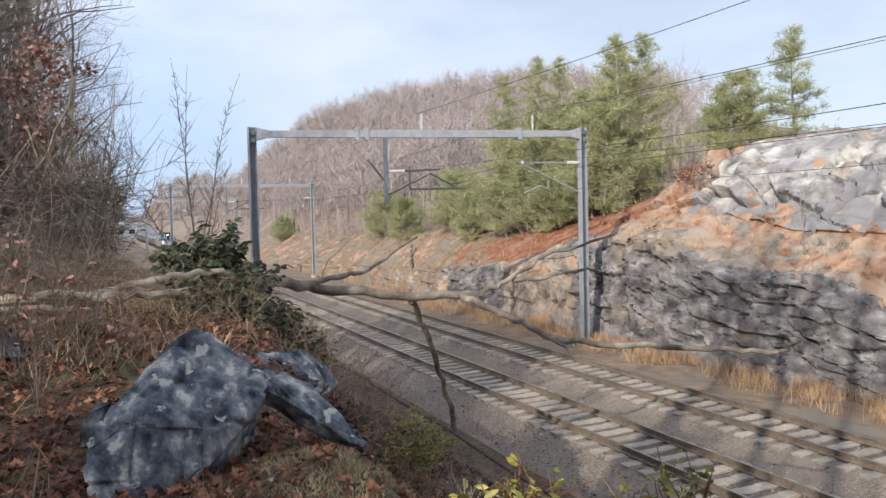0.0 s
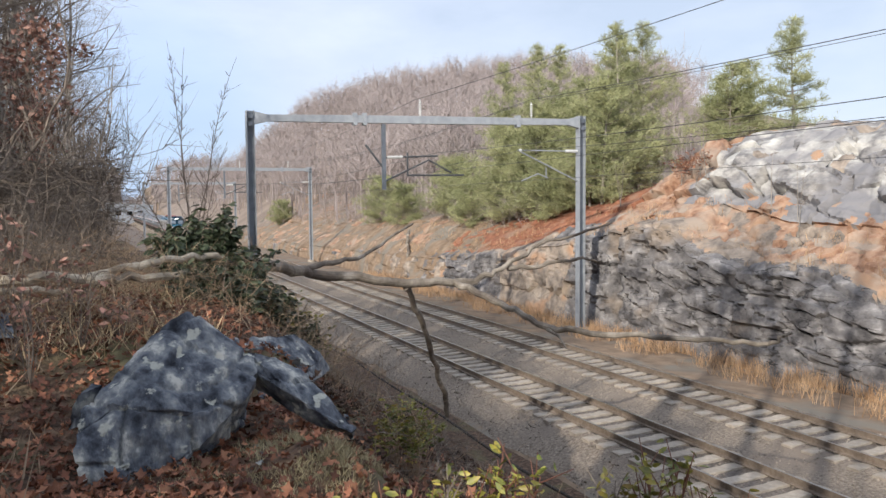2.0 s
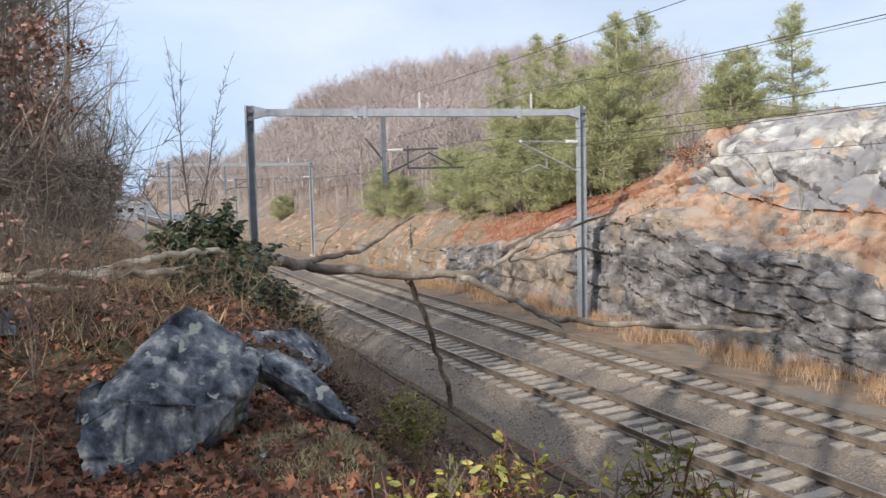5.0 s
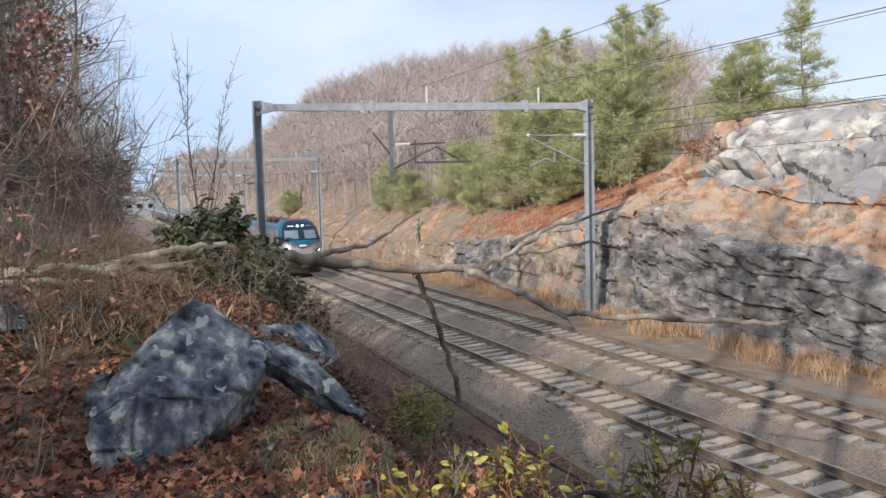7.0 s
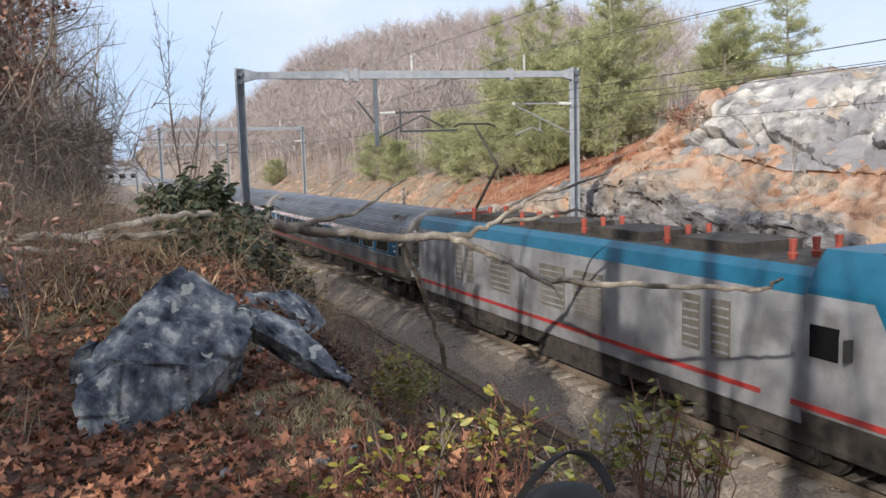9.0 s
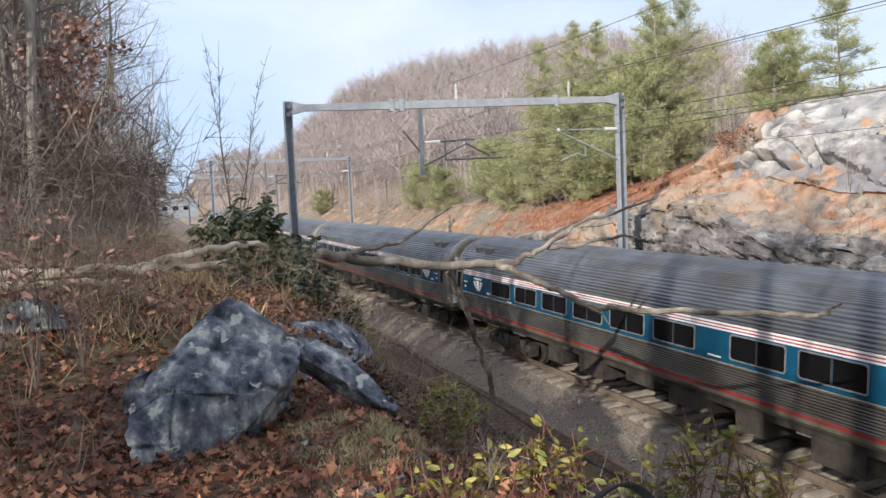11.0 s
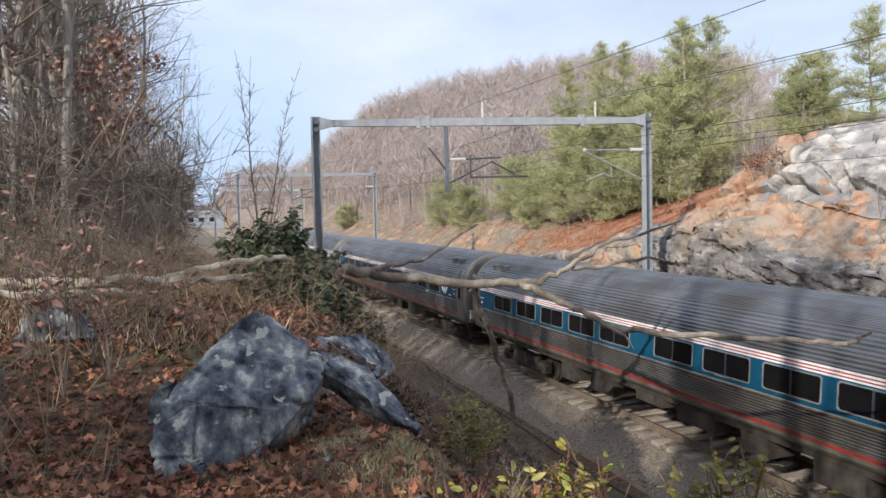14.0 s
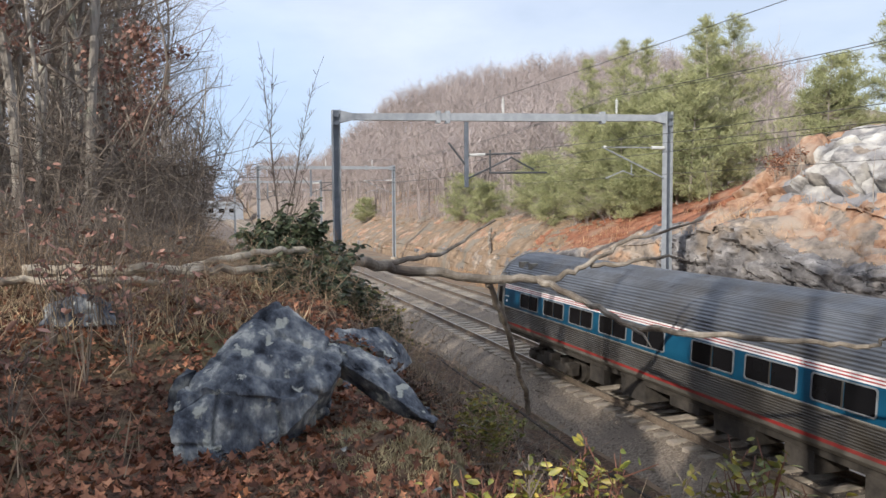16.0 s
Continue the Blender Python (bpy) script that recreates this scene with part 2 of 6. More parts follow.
M_REDROOF = material("red_roof_insulator", [(0.3, (0.3, 0.06, 0.04)), (0.7, (0.42, 0.1, 0.07))], 4, 0.6, 0.0)
M_BARK = material("grey_bark", [(0.3, (0.15, 0.13, 0.108)), (0.5, (0.32, 0.285, 0.245)), (0.7, (0.48, 0.435, 0.375))], 5, 0.95, 0.7, stretch=(1, 1, 0.25), rand=0.25,
                  patches=((0.3, 0.32, 0.25), 1.5, 0.58, 0.7))
M_TWIG = material("twig_bark", [(0.3, (0.15, 0.12, 0.097)), (0.7, (0.33, 0.275, 0.225))], 2, 0.95, 0.0, rand=0.25)
M_DEADWOOD = material("bleached_dead_wood", [(0.3, (0.085, 0.067, 0.05)), (0.5, (0.22, 0.185, 0.145)), (0.7, (0.42, 0.37, 0.305))], 3, 0.9, 0.5, stretch=(1, 1, 1),
                      patches=((0.12, 0.095, 0.075), 1.1, 0.5, 0.6))
M_DARKTWIG = material("dark_sapling_bark", [(0.3, (0.07, 0.055, 0.048)), (0.7, (0.16, 0.13, 0.11))], 3, 0.9, 0.0)
M_BRUSH = material("brown_brushwood", [(0.3, (0.08, 0.063, 0.05)), (0.7, (0.23, 0.19, 0.155))], 2, 0.95, 0.0, island=0.4)
# paler copy of the dead wood, with sunlight on the logs put into it
M_LOG = material("sunlit_pale_log", [(0.3, (0.26, 0.21, 0.15)), (0.5, (0.48, 0.41, 0.31)), (0.7, (0.62, 0.55, 0.44))], 4, 0.9, 0.5, patches=((0.2, 0.16, 0.12), 1.6, 0.55, 0.66))
M_REDEARTH = material("red_earth_under_pines", [(0.3, (0.14, 0.052, 0.03)), (0.5, (0.28, 0.115, 0.064)), (0.72, (0.4, 0.2, 0.12))], 1.8, 0.95, 0.8, patches=((0.3, 0.19, 0.13), 0.6, 0.55, 0.66), dist=0.06, detail=12)
M_HILL = material("bare_hill_wood", [(0.3, (0.27, 0.226, 0.21)), (0.7, (0.46, 0.4, 0.38))], 0.3, 0.95, 0.0, island=0.3)
M_BROWNLEAF = material("dead_oak_leaf", [(0.3, (0.18, 0.09, 0.07)), (0.7, (0.38, 0.22, 0.165))], 3, 0.8, 0.0, island=0.5)
M_LITTER = material("fallen_leaf", [(0.3, (0.075, 0.032, 0.022)), (0.5, (0.2, 0.08, 0.045)), (0.72, (0.48, 0.24, 0.13))], 3.5, 0.8, 0.0, island=0.65)
M_GREENLEAF = material("evergreen_leaf", [(0.3, (0.022, 0.036, 0.02)), (0.7, (0.085, 0.1, 0.052))], 2, 0.5, 0.0, island=0.5)
M_YELLOWLEAF = material("yellow_green_leaf", [(0.3, (0.04, 0.065, 0.022)), (0.42, (0.11, 0.13, 0.03)), (0.53, (0.24, 0.215, 0.04)), (0.66, (0.37, 0.25, 0.05))], 7, 0.5, 0.0, island=0.45)
M_REDSTEM = material("red_stem", [(0.3, (0.11, 0.045, 0.03)), (0.7, (0.2, 0.09, 0.06))], 5, 0.7, 0.0)
M_PINE = material("pine_needle", [(0.3, (0.2, 0.22, 0.105)), (0.55, (0.345, 0.355, 0.175)), (0.75, (0.5, 0.49, 0.275))], 0.5, 0.7, 0.0, island=0.4)
M_GRASS = material("dry_orange_grass", [(0.3, (0.32, 0.18, 0.09)), (0.7, (0.55, 0.38, 0.23))], 1.5, 0.9, 0.0, island=0.35)
M_BROWNGRASS = material("dry_brown_stem", [(0.3, (0.16, 0.105, 0.068)), (0.7, (0.42, 0.31, 0.205))], 1.5, 0.9, 0.0, island=0.4)
M_WALL = material("pale_cladding", [(0.3, (0.26, 0.28, 0.31)), (0.7, (0.34, 0.36, 0.39))], 0.3, 0.8, 0.0)


# ------------------------------------------------------------------ mesh tools
class Shape:
    def __init__(self):
        self.v, self.f, self.m = [], [], []

    def box(self, lo, hi, mat=0, turn=None):
        k = len(self.v)
        for x in (lo[0], hi[0]):
            for y in (lo[1], hi[1]):
                for z in (lo[2], hi[2]):
                    p = Vector((x, y, z))
                    self.v.append(tuple(turn @ p) if turn else tuple(p))
        for q in ((0, 1, 3, 2), (4, 6, 7, 5), (0, 4, 5, 1), (2, 3, 7, 6), (0, 2, 6, 4), (1, 5, 7, 3)):
            self.f.append(tuple(k + i for i in q))
            self.m.append(mat)
        return self

    def tube(self, pts, radii, sides=6, mat=0, cap=True):
        pts = [Vector(p) for p in pts]
        k = len(self.v)
        ref = Vector((0.31, 0.17, 0.93))
        for i, p in enumerate(pts):
            d = (pts[min(i + 1, len(pts) - 1)] - pts[max(i - 1, 0)])
            d = d.normalized() if d.length > 1e-9 else Vector((0, 0, 1))
            if abs(d.dot(ref)) > 0.95:
                ref = Vector((0.9, -0.3, 0.2)).normalized()
            a = d.cross(ref).normalized()
            b = d.cross(a)
            for j in range(sides):
                w = math.tau * j / sides
                self.v.append(tuple(p + (a * math.cos(w) + b * math.sin(w)) * radii[i]))
        for i in range(len(pts) - 1):
            for j in range(sides):
                q = k + i * sides
                self.f.append((q + j, q + (j + 1) % sides, q + sides + (j + 1) % sides, q + sides + j))
                self.m.append(mat)
        if cap:
            self.f.append(tuple(k + j for j in range(sides)))
            self.f.append(tuple(k + (len(pts) - 1) * sides + j for j in reversed(range(sides))))
            self.m += [mat, mat]
        return self

    def loft(self, rings, mat=0, closed=True, caps=True):
        """Rings of equal length, joined one to the next."""
        k, n = len(self.v), len(rings[0])
        for r in rings:
            self.v += [tuple(p) for p in r]
        for i in range(len(rings) - 1):
            for j in range(n if closed else n - 1):
                a = k + i * n
                self.f.append((a + j, a + (j + 1) % n, a + n + (j + 1) % n, a + n + j))
                self.m.append(mat)
        if caps and closed:
            self.f.append(tuple(k + j for j in reversed(range(n))))
            self.f.append(tuple(k + (len(rings) - 1) * n + j for j in range(n)))
            self.m += [mat, mat]
        return self

    def data(self, name, mats, smooth=False):
        me = bpy.data.meshes.new(name)
        me.from_pydata(self.v, [], self.f)
        for m in mats:
            me.materials.append(m)
        if any(self.m):
            me.polygons.foreach_set("material_index", self.m)
        bm = bmesh.new()
        bm.from_mesh(me)
        bmesh.ops.recalc_face_normals(bm, faces=bm.faces)
        bm.to_mesh(me)
        bm.free()
        if smooth:
            me.polygons.foreach_set("use_smooth", [True] * len(me.polygons))
            me.set_sharp_from_angle(angle=radians(40))
        me.update()
        return me


def part(name, shape, mats, parent=None, label="", smooth=False):
    mats = mats if isinstance(mats, (list, tuple)) else [mats]
    ob = new(name, shape.data(name, mats, smooth))
    ob.parent = parent
    return tagged(ob, label)


def thing(name, label, category, m=None, group="", kind=""):
    ob = new(name)
    ob.empty_display_size = 0.3
    if m is not None:
        ob.matrix_basis = m
    return tagged(ob, label, category, group, kind)


def scatter_mesh(name, tv, tf, places, frames, mats):
    """One mesh of many copies of a small template: tv (n,3), tf tuples, places (N,3), frames (N,3,3) whose columns are scaled axes."""
    tv = np.asarray(tv, float)
    n, N = len(tv), len(places)
    v = (np.einsum("nij,kj->nki", frames, tv) + np.asarray(places)[:, None, :]).reshape(-1, 3)
    counts = [len(f) for f in tf]
    flat = np.array([i for f in tf for i in f])
    loops = (flat[None, :] + n * np.arange(N)[:, None]).ravel()
    totals = np.tile(counts, N)
    me = bpy.data.meshes.new(name)
    me.vertices.add(len(v))
    me.vertices.foreach_set("co", v.ravel())
    me.loops.add(len(loops))
    me.loops.foreach_set("vertex_index", loops.astype(np.int32))
    me.polygons.add(len(totals))
    starts = np.concatenate([[0], np.cumsum(totals)[:-1]])
    me.polygons.foreach_set("loop_start", starts.astype(np.int32))
    me.polygons.foreach_set("loop_total", totals.astype(np.int32))
    me.update(calc_edges=True)
    for m in mats:
        me.materials.append(m)
    return me


def random_frames(rng, N, sizes, up=0.0):
    """Random right-handed axes times sizes (N,) or (N,3); up: how strongly the third axis keeps to the vertical."""
    c = rng.normal(size=(N, 3))
    c[:, 2] = np.abs(c[:, 2]) if up else c[:, 2]
    c += np.array([0, 0, up * 3.0])
    c /= np.linalg.norm(c, axis=1)[:, None]
    a = rng.normal(size=(N, 3))
    a -= c * (a * c).sum(1)[:, None]
    a /= np.linalg.norm(a, axis=1)[:, None]
    b = np.cross(c, a)
    s = np.asarray(sizes)
    s = np.stack([s] * 3, 1) if s.ndim == 1 else s
    return np.stack([a * s[:, :1], b * s[:, 1:2], c * s[:, 2:]], axis=2)


def frames_along(d, rng, length, width):
    """Axes whose second column runs along d (N,3) times length, the others random across, times width."""
    d = d / np.linalg.norm(d, axis=1)[:, None]
    a = rng.normal(size=d.shape)
    a -= d * (a * d).sum(1)[:, None]
    a /= np.linalg.norm(a, axis=1)[:, None]
    c = np.cross(a, d)
    return np.stack([a * width[:, None], d * length[:, None], c * width[:, None]], axis=2)


# a leaf along y, folded a little on its rib
LEAF_V = [(0, 0, 0), (-0.32, 0.3, 0.1), (-0.26, 0.7, 0.12), (0, 1, 0.02), (0.26, 0.7, 0.12), (0.32, 0.3, 0.1), (0, 0.32, 0), (0, 0.68, 0.02)]
LEAF_F = [(0, 6, 1), (1, 6, 7, 2), (2, 7, 3), (0, 5, 6), (5, 4, 7, 6), (4, 3, 7)]
OAK_V = [(0, 0, 0), (-0.2, 0.2, 0.1), (-0.12, 0.34, 0.05), (-0.42, 0.52, 0.2), (-0.16, 0.66, 0.06), (0, 1, 0.1), (0.16, 0.66, 0.02), (0.42, 0.52, 0.16), (0.12, 0.34, 0.03), (0.2, 0.2, 0.08)]
OAK_F = [(0, 9, 8, 2, 1), (2, 8, 6, 4), (2, 4, 3), (8, 7, 6), (4, 6, 5)]
BLADE_V = [(-0.5, 0, 0), (0.5, 0, 0), (0.32, 0.55, 0.25), (-0.32, 0.55, 0.25), (0, 1, 0.9)]
BLADE_F = [(0, 1, 2, 3), (3, 2, 4)]
SPRIG_V = [(0, 0, 0), (-0.5, 0.5, 0.1), (0, 1, 0), (0.5, 0.5, -0.1)]
SPRIG_F = [(0, 1, 2), (0, 2, 3)]
STONE_V = [(-0.5, -0.4, -0.3), (0.5, -0.5, -0.25), (0.55, 0.45, -0.3), (-0.45, 0.5, -0.28), (-0.3, -0.3, 0.4), (0.35, -0.28, 0.33), (0.25, 0.3, 0.42), (-0.34, 0.24, 0.3)]
STONE_F = [(0, 3, 2, 1), (4, 5, 6, 7), (0, 1, 5, 4), (1, 2, 6, 5), (2, 3, 7, 6), (3, 0, 4, 7)]


# ------------------------------------------------------------------ lie of the land
def smooth(a, b, x):
    t = min(1.0, max(0.0, (x - a) / (b - a)))
    return t * t * (3 - 2 * t)


def mix(a, b, t):
    return a + (b - a) * t


def line(x, pts):
    if x <= pts[0][0]:
        return pts[0][1]
    for (a, u), (b, v) in zip(pts, pts[1:]):
        if x <= b:
            return mix(u, v, (x - a) / (b - a))
    return pts[-1][1]


# the rock beyond the tracks, height over distance from the line; one profile for each stretch along it
ACROSS = (22.3, 22.75, 23.4, 25.5, 26.7, 28.5, 31.0, 34.0, 38.0, 60.0)
ROCK = [
    (4.0, (-0.75, -0.7, 1.6, 3.9, 4.6, 6.6, 8.6, 9.3, 9.7, 10.0)),
    (17.0, (-0.75, -0.7, 1.8, 3.9, 4.6, 6.6, 8.6, 9.3, 9.7, 10.0)),
    (21.0, (-0.75, -0.7, 2.9, 3.95, 4.6, 6.8, 8.8, 9.4, 9.7, 10.0)),
    (23.6, (-0.75, -0.7, 2.8, 3.95, 4.7, 6.9, 8.8, 9.4, 9.7, 10.0)),
    (26.0, (-0.75, -0.7, 3.3, 4.3, 5.1, 7.2, 8.8, 9.5, 9.8, 10.0)),
    (28.4, (-0.75, -0.7, 4.5, 4.95, 5.6, 7.8, 9.0, 9.6, 9.8, 10.0)),
    (31.0, (-0.75, -0.7, 4.5, 5.1, 5.7, 7.2, 9.1, 9.6, 9.8, 10.0)),
    (34.2, (-0.75, -0.6, 3.8, 4.7, 5.3, 6.3, 8.4, 9.3, 9.6, 10.0)),
    (37.6, (-0.75, -0.5, 3.3, 4.4, 5.1, 5.7, 6.6, 7.4, 8.0, 10.0)),
    (44.0, (-0.7, -0.3, 2.5, 3.6, 4.3, 5.0, 5.8, 6.6, 7.2, 10.0)),
    (50.6, (-0.7, -0.2, 1.9, 3.1, 3.7, 4.6, 5.4, 6.2, 6.8, 10.0)),
    (57.0, (-0.7, -0.2, 1.5, 3.0, 3.8, 4.6, 5.3, 6.0, 6.6, 10.0)),
    (66.0, (-0.7, -0.2, 1.3, 3.0, 4.0, 4.6, 5.2, 5.9, 6.4, 10.0)),
    (82.0, (-0.7, -0.2, 1.0, 2.5, 3.2, 4.2, 5.0, 5.7, 6.3, 10.0)),
    (104.0, (-0.7, -0.3, 0.7, 1.9, 2.5, 3.6, 4.8, 5.6, 6.3, 10.0)),
]


def beyond(x, y):
    """Height of the rock and the bank beyond the tracks."""
    for (a, u), (b, v) in zip(ROCK, ROCK[1:]):
        if y <= b or b == 104.0:
            t = smooth(0, 1, (y - a) / (b - a))
            return mix(line(x, list(zip(ACROSS, u))), line(x, list(zip(ACROSS, v))), t)


def hill(x, y):
    dx, dy = x - 110, y - 180
    a, b = dx * 0.87 - dy * 0.49, dx * 0.49 + dy * 0.87
    h = 23 * math.exp(-(a / 100) ** 2 - (b / 62) ** 2) * smooth(24, 55, x)
    far = 16 * math.exp(-((y - 470 - 0.2 * x) / 70) ** 2) * smooth(-260, -60, x + 80) * smooth(170, 60, x)
    return h + far


def land(x, y):
    """Height of the ground sheet: wooded bank, slope down to the ditch, track bed, verge, bank or cutting beyond, hill."""
    if x < 9.6:
        top = 4.0 + 0.62 * smooth(5.5, 9.5, y) - 1.1 * smooth(16, 45, y) - 2.4 * smooth(45, 130, y)
        top += 0.1 * min(12.0, max(0.0, -x))
        fall = line(x - 1.1 * (1 - smooth(3.1, 4.7, y)), [(0.4, 0.0), (1.3, 0.08), (1.7, 0.28), (2.3, 0.85), (3.0, 1.5), (8.4, 4.85), (9.6, 4.9)])
        z = max(-0.78, top - fall * (top + 0.75) / 4.85)
        if y < 40 and x > -12:
            z += 0.09 * noise.noise((x * 0.9, y * 0.9, 1.7)) + 0.04 * noise.noise((x * 2.9, y * 2.9, 4.0))
        # mossy mound under the leaning slab, and soil banked round the low rock
        z += 0.17 * math.exp(-((x - 1.3) / 0.45) ** 2 - ((y - 4.75) / 0.45) ** 2) + 0.22 * math.exp(-((x - 1.65) / 0.5) ** 2 - ((y - 7.25) / 0.45) ** 2)
        return z + hill(x, y)
    if x < 22.0:
        return line(x, [(9.6, -0.78), (9.9, -0.75), (10.2, -0.5), (18.4, -0.5), (19.4, -0.62), (22.0, -0.72)]) + 0.05 * noise.noise((x * 0.7, y * 0.5, 9))
    under = 1 - smooth(110, 140, y)
    return beyond(max(22.3, x - 1.1 * under), y) - 0.4 * smooth(22.4, 23.2, x) * under + hill(x, y)


def rooted(x, y):
    """Height at which a plant beyond the tracks stands."""
    return beyond(x, y) + hill(x, y) - 0.1


def ground_sheet():
    xs = np.concatenate([[-3000, -1200, -500, -250, -140, -80, -50, -34, -24, -18], np.arange(-14, -4, 0.6), np.arange(-4, 6, 0.2), np.arange(6, 10.5, 0.4),
                         np.arange(10.6, 22.5, 1.0), np.arange(22.4, 24, 0.2), np.arange(24, 40, 1.0), np.arange(40, 180, 5.0), [190, 230, 300, 450, 800, 1500, 3000]])
    ys = np.concatenate([[-3000, -900, -300, -120, -60, -35], np.arange(-24, 0, 1.2), np.arange(0, 13, 0.2), np.arange(13, 46, 0.8), np.arange(46, 130, 3.0),
                         np.arange(130, 300, 7.0), np.arange(310, 700, 25.0), [760, 900, 1300, 3000]])
    s = Shape()
    for y in ys:
        for x in xs:
            s.v.append((float(x), float(y), land(float(x), float(y))))
    n = len(xs)
    for j in range(len(ys) - 1):
        for i in range(n - 1):
            a = j * n + i
            s.f.append((a, a + 1, a + n + 1, a + n))
            cx, cy = xs[i], ys[j]
            if cx > 24 and cy > 30 or cy > 60 and (cx < 9 or cx > 30) or cx > 60 or abs(cx) > 60 or cy < -30:
                s.m.append(1)
            elif cx > 9.6:
                s.m.append(2)
            else:
                s.m.append(0)
    ob = part("ground", s, [M_SOIL, M_FAR, M_SCRUB], smooth=True)
    return tagged(ob, "leaf-strewn brown woodland soil falling to a railway cutting", "ground", kind="structure")


ground_sheet()


def ballast_bed():
    s = Shape()
    ys = np.concatenate([np.arange(-40, 60, 0.5), np.arange(60, 420, 6.0)])
    prof = [(9.5, -0.85), (9.75, -0.72), (10.0, -0.6), (10.3, -0.46), (10.6, -0.4), (10.9, -0.25), (11.25, -0.2), (11.5, -0.255), (12.15, -0.262), (12.8, -0.255), (13.05, -0.2), (13.4, -0.25), (13.7, -0.33), (14.2, -0.36), (14.8, -0.33), (15.0, -0.25), (15.36, -0.2),
            (15.6, -0.255), (16.26, -0.262), (16.9, -0.255), (17.16, -0.2), (17.5, -0.25), (17.9, -0.33), (18.3, -0.4), (18.8, -0.56), (19.2, -0.75)]
    for y in ys:
        for x, z in prof:
            e = 0.05 if y < 60 else 0.0
            s.v.append((x + e * 2 * noise.noise((x, y * 0.8, 3)), float(y), z + e * noise.noise((x * 2.1, y * 2.1, 8)) * (0.4 if 10.9 < x < 17.6 else 1)))
    n = len(prof)
    for j in range(len(ys) - 1):
        for i in range(n - 1):
            a = j * n + i
            s.f.append((a, a + 1, a + n + 1, a + n))
            s.m.append(1 if 11.2 < prof[i][0] < 12.9 or 15.3 < prof[i][0] < 17.0 else 0)
    ob = part("ballast_bed", s, [M_BALLAST, M_GRIMYBALLAST], smooth=True)
    tagged(ob, "grey-brown crushed stone ballast under two tracks", "ballast", kind="structure")
    rng = np.random.default_rng(5)
    N = 10000
    y = 6 + 40 * rng.random(N) ** 1.5
    x = rng.uniform(9.6, 18.9, N)
    z = np.interp(x, [p[0] for p in prof], [p[1] for p in prof]) + 0.002
    me = scatter_mesh("ballast_stones", STONE_V, STONE_F, np.stack([x, y, z], 1), random_frames(rng, N, rng.uniform(0.03, 0.06, N)), [M_STONE])
    tagged(new("ballast_stones", me), "loose angular grey ballast stones", "stones", kind="stuff")


ballast_bed()


